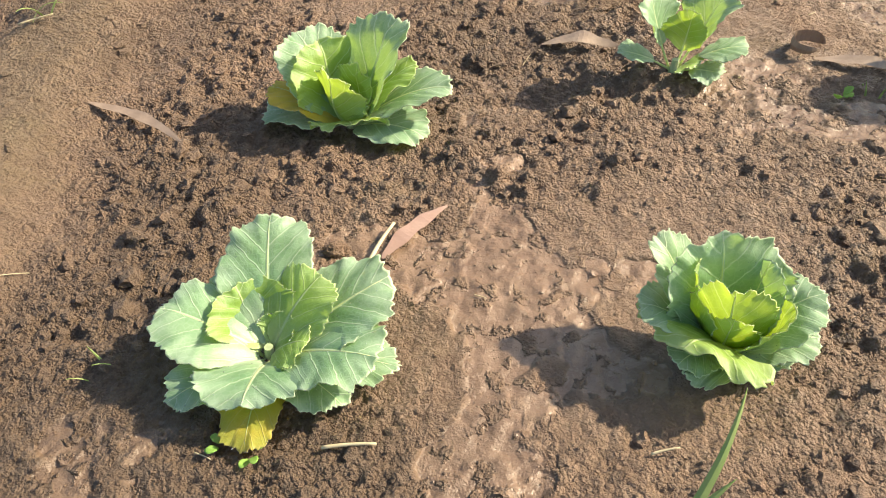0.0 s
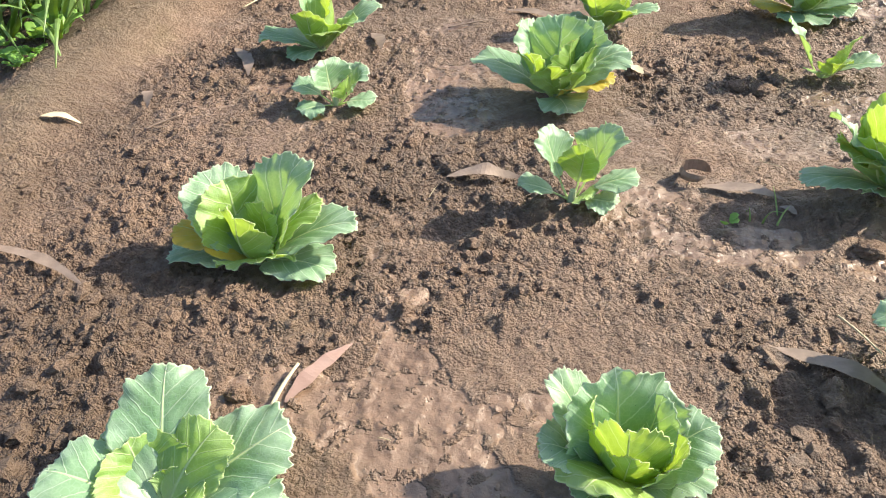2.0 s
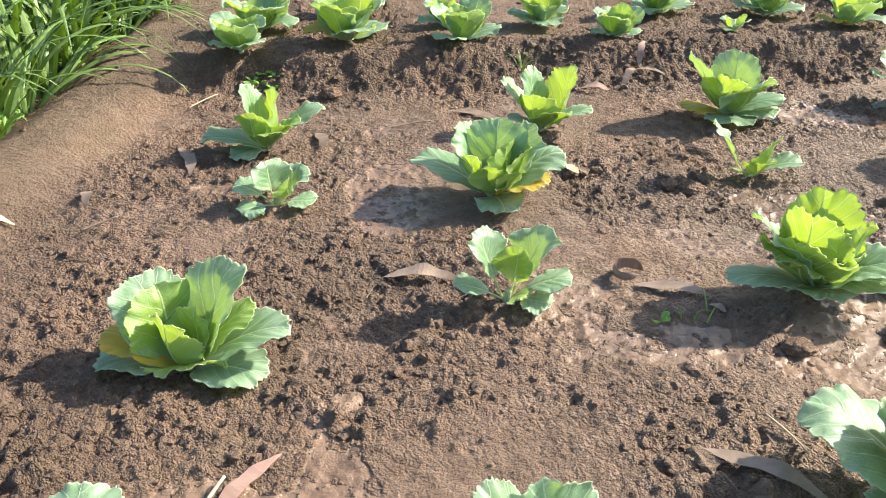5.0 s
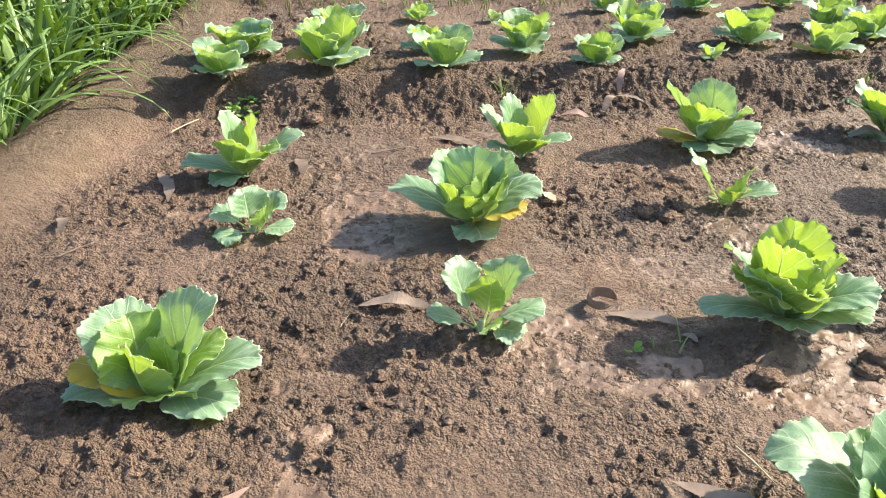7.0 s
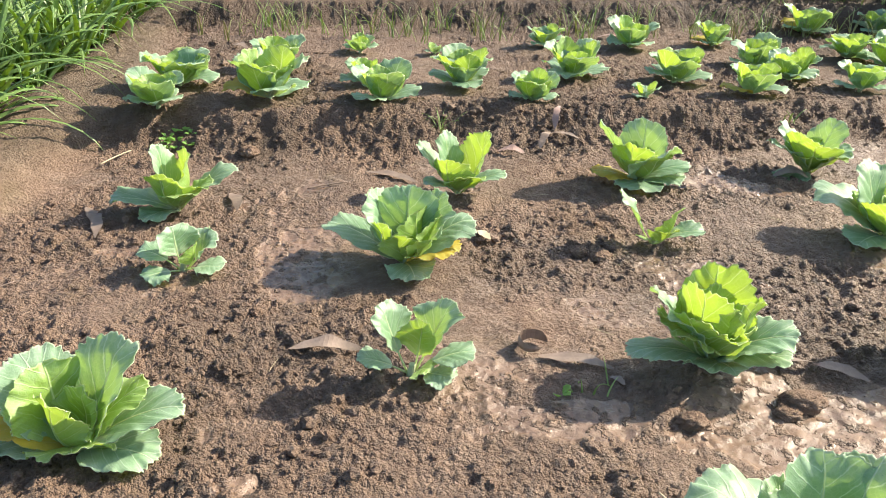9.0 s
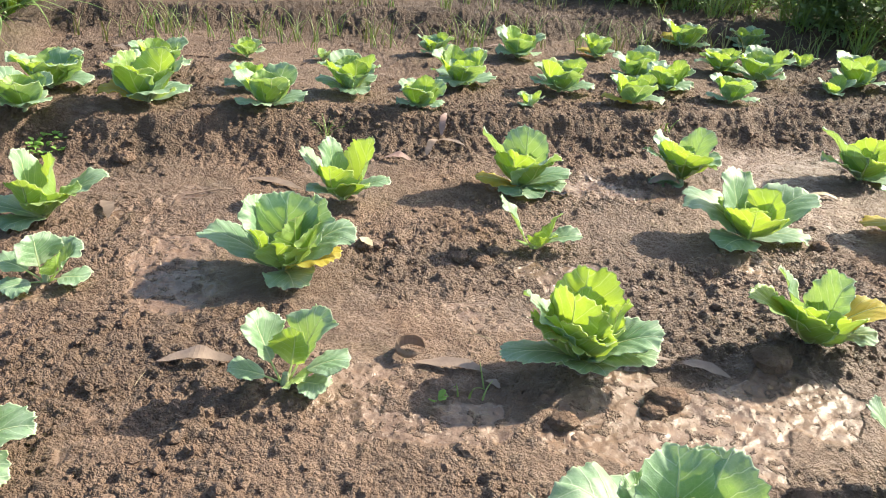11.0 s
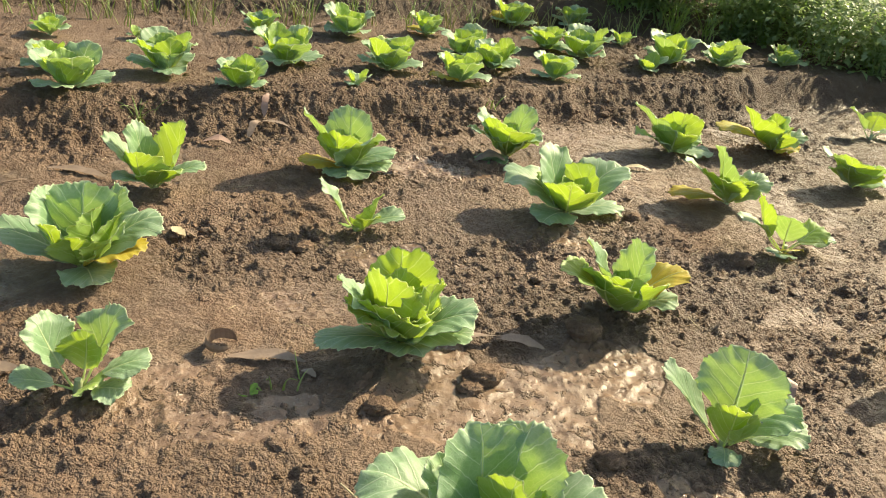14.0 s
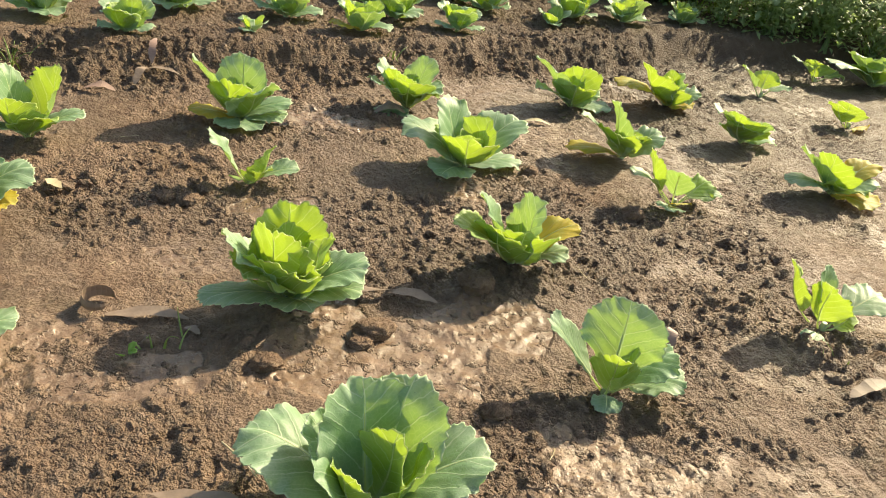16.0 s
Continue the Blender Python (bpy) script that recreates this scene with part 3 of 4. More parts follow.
def plant(x, y, leaves, label="green young cabbage with open waxy leaves on muddy soil", detail=1, z=None, foot=0.05, dew=False, crowded=False):
    """leaves: for each leaf its azimuth, reach, tip height, width and kind (outer, inner, yellowing)."""
    global count
    count += 1
    rng = random.Random(100 + count)
    base = new("cabbage_plant")
    base.location = (x, y, ground_z(x, y) if z is None else z)
    tagged(base, label, "cabbage", "cabbages in the bed")
    part("stem", stalk_mesh(rng, 0.007, 0.035), base)
    drops = []
    tallest = max([h for _, _, h, _, k in leaves if k == "i"] + [0.0])
    if detail and foot < 0.2 and tallest > 0.085 and not crowded:  # the closed heart
        turn = rng.uniform(0, 120)
        leaves = [(a, r, h, w * 1.1, k) for a, r, h, w, k in leaves] + [(turn + 120 * i, rng.uniform(0.02, 0.04), tallest * rng.uniform(0.62, 0.8), 0.06, "i") for i in range(3)]
    for az, reach, height, width, kind in leaves:
        nu, nv = ((43, 37) if dew else (33, 27)) if detail else (28, 22)
        made = leaf_mesh("leaf", rng, reach, height, min(0.16, width * (1.3 if foot > 0.2 or height < 0.9 * reach else 1.55 if kind == "i" else 1.5)), KINDS[kind], nu, nv, start=0.014 if kind == "i" and foot < 0.2 else 0.006, foot=foot, flare=kind != "i", rib_name="midrib" if detail else "")
        ob = part("leaf", made[0] if detail else made, base, "yellowing withered leaf" if kind == "y" else "")
        ob.rotation_euler = (rng.uniform(-0.06, 0.06), 0, radians(az))
        if detail:
            part("midrib", made[1], ob, "pale thick midrib")
        if dew:
            turn = ob.rotation_euler.to_matrix()
            drops += [(turn @ p, rng.uniform(0.0004, 0.0010) * (1.5 if rng.random() < 0.12 else 1)) for p in RIM_POINTS if rng.random() < 0.4]
            if kind == "o":
                drops += [(turn @ rng.choice(BLADE_POINTS), rng.uniform(0.0004, 0.0011)) for _ in range(26)]
    if drops:
        vs, fs = [], []
        for p, r in drops:
            k = len(vs)
            vs += [tuple(v * r + np.array(p)) for v in DROP[0]]
            fs += (DROP[1] + k).tolist()
        tagged(part("dew", mesh_object("dew", vs, fs, WATER), base, "clear dew drops on leaves and rims"), kind="stuff")
    return base


def heart_leaves(rng, size, n_out=6, n_in=4, yellow=False):
    """Leaves of an ordinary plant of that width, when seen only from afar."""
    out = []
    a0 = rng.uniform(0, 360)
    for i in range(n_out):
        low = i % 2
        out.append((a0 + i * 360 / n_out + rng.uniform(-14, 14), size * rng.uniform(0.46, 0.58) * (1 if low else 0.82), size * (rng.uniform(0.14, 0.26) if low else rng.uniform(0.42, 0.58)),
                    size * rng.uniform(0.34, 0.42), "y" if yellow and i == 1 else "o"))
    for i in range(n_in):
        out.append((a0 + 40 + i * 360 / n_in + rng.uniform(-20, 20), size * rng.uniform(0.2, 0.34), size * rng.uniform(0.4, 0.56), size * rng.uniform(0.26, 0.34), "i"))
    return out


plant(-0.428, 0.483, [(178, 0.126, 0.075, 0.092, 'o'), (131, 0.108, 0.065, 0.088, 'o'), (102, 0.153, 0.100, 0.092, 'o'), (28, 0.163, 0.070, 0.105, 'o'), (347, 0.153, 0.065, 0.094, 'o'), (353, 0.167, 0.035, 0.058, 'o'), (276, 0.103, 0.050, 0.106, 'o'), (230, 0.127, 0.030, 0.061, 'o'), (325, 0.136, 0.030, 0.064, 'o'), (277, 0.137, 0.015, 0.055, 'y'), (131, 0.067, 0.070, 0.071, 'i'), (56, 0.093, 0.080, 0.079, 'i'), (357, 0.057, 0.050, 0.063, 'i'), (65, 0.035, 0.050, 0.035, 'i')], label="large pale green cabbage rosette wet with dew", dew=True, crowded=True)
plant(0.104, 0.556, [(148, 0.097, 0.130, 0.052, 'o'), (108, 0.041, 0.140, 0.098, 'o'), (44, 0.050, 0.110, 0.054, 'o'), (12, 0.099, 0.080, 0.076, 'o'), (352, 0.099, 0.040, 0.066, 'o'), (292, 0.062, 0.020, 0.101, 'o'), (233, 0.082, 0.080, 0.107, 'i'), (183, 0.104, 0.080, 0.062, 'o'), (220, 0.077, 0.030, 0.053, 'o'), (168, 0.043, 0.120, 0.045, 'i'), (257, 0.009, 0.130, 0.063, 'i'), (250, 0.032, 0.090, 0.045, 'i'), (338, 0.055, 0.100, 0.055, 'i')], label="compact green cabbage with cupped bright heart", dew=True, crowded=True)
plant(-0.449, 0.972, [(43, 0.096, 0.170, 0.142, 'o'), (138, 0.112, 0.140, 0.092, 'o'), (134, 0.062, 0.130, 0.099, 'i'), (175, 0.131, 0.070, 0.073, 'y'), (182, 0.148, 0.030, 0.079, 'o'), (7, 0.172, 0.080, 0.077, 'o'), (344, 0.140, 0.020, 0.081, 'o'), (285, 0.060, 0.050, 0.099, 'i'), (22, 0.118, 0.100, 0.074, 'i'), (51, 0.022, 0.100, 0.074, 'i'), (234, 0.017, 0.120, 0.072, 'i'), (36, 0.057, 0.090, 0.056, 'i')], label="large green cabbage with yellowing lower leaf on crumbly soil", dew=True, crowded=True)
plant(0.072, 1.124, [(152, 0.055, 0.130, 0.070, 'o'), (27, 0.076, 0.130, 0.076, 'o'), (59, 0.021, 0.100, 0.059, 'i'), (183, 0.093, 0.040, 0.047, 'o'), (358, 0.112, 0.050, 0.057, 'o'), (330, 0.082, 0.020, 0.057, 'o'), (323, 0.041, 0.030, 0.059, 'i')], label="small green cabbage with a few stalked leaves", dew=True, foot=0.32)
plant(-0.418, 1.518, [(137, 0.021, 0.100, 0.079, 'o'), (16, 0.071, 0.080, 0.086, 'o'), (177, 0.092, 0.050, 0.060, 'o'), (223, 0.091, 0.020, 0.060, 'o'), (344, 0.091, 0.020, 0.065, 'o'), (343, 0.030, 0.070, 0.053, 'i')], label="small pale green cabbage seedling with round leaves", foot=0.32)
plant(-0.513, 1.843, [(170, 0.030, 0.175, 0.070, 'o'), (20, 0.030, 0.160, 0.090, 'i'), (250, 0.050, 0.120, 0.085, 'i'), (10, 0.155, 0.110, 0.082, 'o'), (195, 0.155, 0.050, 0.080, 'o'), (240, 0.110, 0.020, 0.070, 'o'), (300, 0.090, 0.080, 0.080, 'i'), (350, 0.100, 0.090, 0.070, 'i')], crowded=True)
plant(0.059, 1.550, [(157, 0.190, 0.070, 0.097, 'o'), (159, 0.078, 0.160, 0.117, 'o'), (79, 0.036, 0.170, 0.117, 'o'), (18, 0.091, 0.160, 0.105, 'o'), (11, 0.158, 0.100, 0.113, 'o'), (327, 0.030, 0.140, 0.109, 'i'), (227, 0.060, 0.120, 0.126, 'i'), (333, 0.125, 0.062, 0.1, 'y'), (287, 0.108, 0.020, 0.084, 'o'), (20, 0.034, 0.080, 0.117, 'i'), (352, 0.068, 0.130, 0.097, 'i')], label="large green cabbage with one bright yellow lower leaf", dew=True, crowded=True)
plant(0.203, 1.939, [(165, 0.110, 0.140, 0.060, 'o'), (140, 0.050, 0.165, 0.062, 'o'), (235, 0.060, 0.120, 0.080, 'i'), (25, 0.070, 0.165, 0.085, 'i'), (345, 0.125, 0.070, 0.080, 'o'), (285, 0.080, 0.080, 0.070, 'i'), (205, 0.100, 0.050, 0.060, 'o')], crowded=True)
plant(0.653, 1.656, [(172, 0.085, 0.135, 0.062, 'o'), (318, 0.045, 0.105, 0.072, 'i'), (350, 0.115, 0.045, 0.058, 'o'), (225, 0.045, 0.03, 0.045, 'i'), (285, 0.05, 0.06, 0.06, 'i')], label="stunted small cabbage with three narrow leaves", foot=0.22)
plant(0.710, 2.031, [(192, 0.116, 0.185, 0.070, 'o'), (60, 0.045, 0.165, 0.085, 'o'), (296, 0.120, 0.140, 0.094, 'o'), (347, 0.142, 0.060, 0.072, 'o'), (188, 0.135, 0.040, 0.071, 'y'), (264, 0.118, 0.020, 0.095, 'o'), (329, 0.133, 0.030, 0.071, 'o'), (235, 0.075, 0.135, 0.085, 'i'), (285, 0.095, 0.110, 0.085, 'i')])
plant(0.612, 1.165, [(185, 0.112, 0.150, 0.081, 'o'), (218, 0.050, 0.170, 0.080, 'i'), (300, 0.060, 0.155, 0.085, 'i'), (80, 0.040, 0.175, 0.085, 'i'), (333, 0.138, 0.090, 0.090, 'o'), (324, 0.140, 0.060, 0.074, 'o'), (196, 0.171, 0.050, 0.056, 'o'), (280, 0.082, 0.030, 0.104, 'o'), (225, 0.083, 0.130, 0.095, 'i'), (277, 0.059, 0.100, 0.098, 'i'), (204, 0.103, 0.100, 0.076, 'i')], label="bright green cabbage with a wavy outspread lower leaf", dew=True)
plant(1.241, 2.107, [(213, 0.060, 0.130, 0.080, 'i'), (20, 0.060, 0.160, 0.075, 'o'), (150, 0.095, 0.145, 0.075, 'o'), (187, 0.135, 0.100, 0.082, 'o'), (329, 0.094, 0.100, 0.091, 'o'), (241, 0.086, 0.120, 0.105, 'i'), (273, 0.088, 0.080, 0.106, 'i'), (210, 0.130, 0.010, 0.068, 'o')])
plant(1.222, 1.663, [(148, 0.180, 0.100, 0.112, 'o'), (124, 0.085, 0.170, 0.127, 'o'), (16, 0.050, 0.130, 0.143, 'i'), (13, 0.166, 0.120, 0.113, 'o'), (358, 0.161, 0.020, 0.075, 'o'), (213, 0.127, 0.020, 0.089, 'o'), (165, 0.079, 0.100, 0.126, 'i'), (238, 0.097, 0.120, 0.092, 'i')])
plant(1.105, 1.195, [(158, 0.087, 0.160, 0.069, 'o'), (175, 0.149, 0.110, 0.084, 'i'), (346, 0.021, 0.160, 0.115, 'o'), (351, 0.130, 0.100, 0.073, 'y'), (327, 0.110, 0.060, 0.077, 'o'), (203, 0.084, 0.120, 0.099, 'i'), (240, 0.072, 0.120, 0.111, 'i')], label="bright green cabbage with a yellowing tip", dew=True)
plant(0.589, 0.671, [(142, 0.177, 0.100, 0.117, 'o'), (91, 0.072, 0.170, 0.102, 'o'), (45, 0.087, 0.170, 0.103, 'o'), (346, 0.156, 0.100, 0.105, 'o'), (17, 0.014, 0.130, 0.078, 'i'), (148, 0.079, 0.120, 0.086, 'o'), (134, 0.097, 0.130, 0.057, 'o'), (219, 0.115, 0.040, 0.096, 'o'), (291, 0.123, 0.040, 0.097, 'o'), (322, 0.055, 0.115, 0.075, 'i'), (200, 0.045, 0.1, 0.06, 'i')], label="large waxy green cabbage beaded with dew", dew=True, crowded=True)
plant(1.076, 0.799, [(141, 0.123, 0.130, 0.060, 'o'), (50, 0.045, 0.165, 0.112, 'o'), (230, 0.030, 0.105, 0.065, 'i'), (335, 0.130, 0.055, 0.085, 'o'), (350, 0.110, 0.090, 0.085, 'o'), (237, 0.064, 0.010, 0.041, 'o'), (312, 0.027, 0.100, 0.070, 'i')], label="loose green cabbage with a drooping stalked leaf", dew=True, foot=0.22)
plant(1.667, 0.841, [(147, 0.105, 0.150, 0.073, 'i'), (109, 0.040, 0.140, 0.062, 'o'), (184, 0.030, 0.120, 0.079, 'i'), (0, 0.167, 0.070, 0.087, 'o'), (338, 0.048, 0.050, 0.096, 'i'), (203, 0.076, 0.005, 0.041, 'o')], foot=0.32)
plant(1.853, 2.105, [(178, 0.139, 0.170, 0.091, 'o'), (242, 0.015, 0.150, 0.113, 'i'), (336, 0.085, 0.070, 0.100, 'o'), (184, 0.164, 0.080, 0.080, 'o'), (233, 0.079, 0.100, 0.119, 'i'), (339, 0.137, 0.020, 0.081, 'o')])
plant(1.771, 1.695, [(163, 0.159, 0.130, 0.075, 'o'), (165, 0.051, 0.170, 0.101, 'o'), (354, 0.109, 0.090, 0.092, 'o'), (206, 0.139, 0.120, 0.097, 'i'), (273, 0.039, 0.090, 0.094, 'i'), (174, 0.190, 0.030, 0.066, 'y')])
plant(2.264, 2.086, [(170, 0.236, 0.090, 0.093, 'y'), (177, 0.132, 0.160, 0.094, 'i'), (326, 0.011, 0.130, 0.118, 'o'), (336, 0.097, 0.080, 0.087, 'o'), (300, 0.088, 0.030, 0.086, 'y'), (214, 0.070, 0.100, 0.126, 'i')], label="green cabbage with yellow-edged outer leaves")
plant(1.724, 1.399, [(169, 0.097, 0.160, 0.060, 'i'), (170, 0.152, 0.100, 0.060, 'o'), (349, 0.092, 0.080, 0.088, 'i'), (261, 0.039, 0.030, 0.054, 'y'), (219, 0.071, 0.020, 0.061, 'o'), (209, 0.041, 0.120, 0.068, 'o'), (354, 0.129, 0.050, 0.065, 'o')], label="loose small cabbage with a yellow lower leaf", foot=0.32)
plant(2.330, 1.773, [(174, 0.143, 0.120, 0.078, 'o'), (200, 0.095, 0.120, 0.089, 'i'), (240, 0.067, 0.110, 0.089, 'o'), (338, 0.110, 0.030, 0.094, 'o'), (220, 0.086, 0.080, 0.099, 'i')])
plant(2.831, 2.183, [(157, 0.093, 0.120, 0.086, 'o'), (48, 0.043, 0.100, 0.088, 'i'), (4, 0.127, 0.050, 0.090, 'o')], foot=0.32)
plant(3.333, 2.351, [(172, 0.144, 0.100, 0.083, 'o'), (199, 0.037, 0.100, 0.107, 'i'), (334, 0.111, 0.050, 0.101, 'o')], foot=0.32)
plant(3.650, 2.298, [(183, 0.351, 0.120, 0.139, 'o'), (184, 0.197, 0.160, 0.201, 'o'), (236, 0.097, 0.160, 0.205, 'o'), (309, 0.125, 0.050, 0.181, 'o'), (204, 0.197, 0.120, 0.200, 'i')])
plant(2.335, 1.390, [(162, 0.128, 0.140, 0.076, 'o'), (183, 0.075, 0.140, 0.100, 'i'), (338, 0.100, 0.080, 0.119, 'o'), (173, 0.186, 0.050, 0.072, 'o'), (357, 0.145, 0.100, 0.074, 'y'), (275, 0.135, 0.020, 0.102, 'y'), (236, 0.089, 0.060, 0.110, 'i')], label="green cabbage with withered yellow leaves")
plant(2.967, 1.856, [(182, 0.097, 0.100, 0.090, 'i'), (188, 0.036, 0.100, 0.101, 'i'), (283, 0.059, 0.020, 0.085, 'y')], foot=0.32)

back_rng = random.Random(5)
for bx, by, bw in ((-0.71, 2.43, 0.21), (-0.71, 2.69, 0.26), (-0.38, 2.53, 0.29), (-0.40, 2.91, 0.22), (-0.12, 3.20, 0.14), (-0.07, 2.73, 0.17), (-0.01, 2.50, 0.22), (0.26, 2.71, 0.24), (0.18, 3.18, 0.08), (0.48, 2.51, 0.18), (0.67, 2.83, 0.25), (0.65, 3.32, 0.17), (1.01, 3.30, 0.23), (0.87, 2.56, 0.11), (1.04, 2.78, 0.24), (1.38, 3.36, 0.18), (1.44, 3.03, 0.22), (1.26, 2.62, 0.21), (1.48, 2.82, 0.22), (1.90, 3.59, 0.25), (2.26, 3.64, 0.21), (1.88, 3.16, 0.21), (1.99, 3.03, 0.26), (1.68, 2.68, 0.19), (2.34, 3.28, 0.14), (2.36, 2.92, 0.25), (2.19, 2.81, 0.15), (2.62, 2.88, 0.23), (3.00, 2.92, 0.18)):
    few = bw < 0.16
    plant(bx, by, heart_leaves(back_rng, bw, 4 if few else 6, 2 if few else 4, back_rng.random() < 0.2), "green young cabbage in the raised back bed", 0)


# ---- grass ----
def blade_mesh(rng, length, width, start, droop, mat, n=10):
    """A long folded blade that rises along +x and bends over."""
    vs, fs, low = [], [], []
    p, a = Vector((0, 0, -0.01)), start
    sway = rng.uniform(-0.5, 0.5)
    yaw = 0.0
    for i in range(n):
        s = i / (n - 1)
        w = width * 0.5 * (1 - s ** 2.2) * (0.6 + 0.4 * min(1, s * 5)) + 0.0003
        d = Vector((math.cos(a) * math.cos(yaw), math.cos(a) * math.sin(yaw), math.sin(a)))
        side = Vector((-math.sin(yaw), math.cos(yaw), 0))
        up = d.cross(side) * -1
        vs += [p - side * w + up * w * 0.25, p - up * 0.0006, p + side * w + up * w * 0.25, p + up * 0.0006]
        p = p + d * (length / (n - 1))
        a -= droop / (n - 1) * (0.4 + 1.2 * s)
        yaw += sway / (n - 1)
    for i in range(n - 1):
        k = i * 4
        for j in range(4):
            fs.append((k + j, k + (j + 1) % 4, k + 4 + (j + 1) % 4, k + 4 + j))
    fs.append((3, 2, 1, 0))
    fs.append(((n - 1) * 4, (n - 1) * 4 + 1, (n - 1) * 4 + 2, (n - 1) * 4 + 3))
    return mesh_object("blade", [tuple(v) for v in vs], fs, mat, False)


def grass_clump(rng, n, length, width, mat, name, label, category, group, rise=(0.95, 1.5), droop=(0.6, 2.2)):
    base = tagged(new(name), label, category, group)
    for i in range(n):
        me = blade_mesh(rng, length * rng.uniform(0.6, 1.15), width * rng.uniform(0.7, 1.2), rng.uniform(*rise), rng.uniform(*droop), mat, 13)
        ob = part("blade", me, base)
        ob.rotation_euler = (0, 0, rng.uniform(0, 6.283))
        ob.location = (rng.uniform(-0.025, 0.025), rng.uniform(-0.025, 0.025), 0)
    return base


grass_rng = random.Random(21)
protos = [grass_clump(grass_rng, 13, 0.62, 0.022, GRASS, "garlic_plant", "tall green strap-leaved plant in the next bed", "plant", "strap-leaved plants in the next bed", (0.85, 1.5), (0.7, 2.7)) for _ in range(4)]
spots = []
for row in range(6):
    for colm in range(15):
        gx = -1.28 - row * 0.15 + grass_rng.uniform(-0.05, 0.05)
        gy = 1.95 + colm * 0.17 + row * 0.03 + grass_rng.uniform(-0.06, 0.06)
        spots.append((gx, gy))
for i, (gx, gy) in enumerate(spots):
    lean = grass_rng.uniform(4, 22) if gx > -1.5 else grass_rng.uniform(-4, 14)
    m = pose(gx, gy, ground_z(gx, gy), 0, lean, 0) @ pose(0, 0, 0, 0, 0, grass_rng.uniform(0, 360))
    if i < 4:
        protos[i].matrix_basis = m
    else:
        copy_thing(protos[i % 4], m)

thin = [grass_clump(grass_rng, 4 + k % 2, 0.15 + 0.02 * k, 0.0042, PALE_GRASS if k % 2 else OLIVE_GRASS, "onion_seedling", "thin pale green seedling on the far strip of soil", "seedling", "seedlings on the far strip", (1.2, 1.56), (0.2, 2.8)) for k in range(5)]
for i in range(230):
    gx = grass_rng.uniform(-1.0, 3.0)
    gy = grass_rng.uniform(3.36, 3.66) if i % 5 < 2 else grass_rng.uniform(3.84, 4.5)
    m = pose(gx, gy, ground_z(gx, gy), 0, 0, grass_rng.uniform(0, 360)) 
    if i < 5:
        thin[i].matrix_basis = m
    else:
        copy_thing(thin[i % 5], m)


# ---- far weeds and bushes ----
def bush(rng, height, spread_r, leaves, leaf, name, label, category, group):
    """Thin branching stems with many small folded leaves."""
    base = tagged(new(name), label, category, group)
    tips = []
    for k in range(7):
        vs, fs = [], []
        a, tilt = rng.uniform(0, 6.283), rng.uniform(0.05, 0.5)
        p = Vector((rng.uniform(-0.03, 0.03), rng.uniform(-0.03, 0.03), -0.02))
        d = Vector((math.cos(a) * math.sin(tilt), math.sin(a) * math.sin(tilt), math.cos(tilt)))
        n, r = 7, rng.uniform(0.004, 0.007)
        for i in range(n):
            s = i / (n - 1)
            k0 = len(vs)
            for c in range(5):
                b = c * 1.2566
                vs.append(tuple(p + Vector((math.cos(b), math.sin(b), 0)) * r * (1 - 0.75 * s)))
            if i:
                for c in range(5):
                    fs.append((k0 - 5 + c, k0 - 5 + (c + 1) % 5, k0 + (c + 1) % 5, k0 + c))
            if s > 0.2:
                tips.append((Vector(p), s))
            p = p + d * (height * rng.uniform(0.8, 1.2) / (n - 1))
            d = (d + Vector((rng.uniform(-0.22, 0.22), rng.uniform(-0.22, 0.22), 0))).normalized()
        part("stem", mesh_object("stem", vs, fs, WEED), base)
    vs, fs = [], []
    for i in range(leaves):
        p, s = tips[rng.randrange(len(tips))]
        p = p + Vector((rng.gauss(0, spread_r * 0.45), rng.gauss(0, spread_r * 0.45), rng.gauss(0, 0.06)))
        p.z = max(p.z, 0.02)
        a, e = rng.uniform(0, 6.283), rng.uniform(-0.6, 0.7)
        d = Vector((math.cos(a) * math.cos(e), math.sin(a) * math.cos(e), math.sin(e)))
        sd = d.cross(Vector((0, 0, 1))).normalized()
        up = sd.cross(d)
        l = leaf * rng.uniform(0.6, 1.3)
        w = l * rng.uniform(0.2, 0.32)
        k0 = len(vs)
        for q in (p, p + d * l * 0.45 + sd * w + up * w * 0.35, p + d * l - up * l * 0.15, p + d * l * 0.45 - sd * w + up * w * 0.35, p + d * l * 0.45 + up * 0.0015):
            vs.append(tuple(q))
        fs += [(k0, k0 + 1, k0 + 4), (k0 + 1, k0 + 2, k0 + 4), (k0 + 2, k0 + 3, k0 + 4), (k0 + 3, k0, k0 + 4)]
    part("foliage", mesh_object("foliage", vs, fs, WEED), base)
    return base


bush_rng = random.Random(31)
bushes = [bush(bush_rng, bush_rng.uniform(0.3, 0.52), 0.15, 640, 0.042, "weed_bush", "dark green leafy weed bush at the edge of the field", "bush", "weed bushes at the field edge") for _ in range(4)]
rows = []
for i in range(64):
    s = (i + bush_rng.random()) / 64
    depth = bush_rng.random() ** 2.2 * 1.2
    rows.append((1.6 + 2.9 * s + 0.5 * depth, 4.5 - 1.95 * s + depth))
rows += [(3.45, 2.78), (3.7, 2.66), (3.95, 2.55), (4.2, 2.4), (3.32, 2.98), (4.45, 2.25), (3.9, 2.85), (4.25, 2.7), (3.6, 2.95)]
for i, (gx, gy) in enumerate(rows):
    m = pose(gx, gy, ground_z(gx, gy), 0, 0, bush_rng.uniform(0, 360))
    if i < 4:
        bushes[i].matrix_basis = m
    else:
        copy_thing(bushes[i % 4], m)
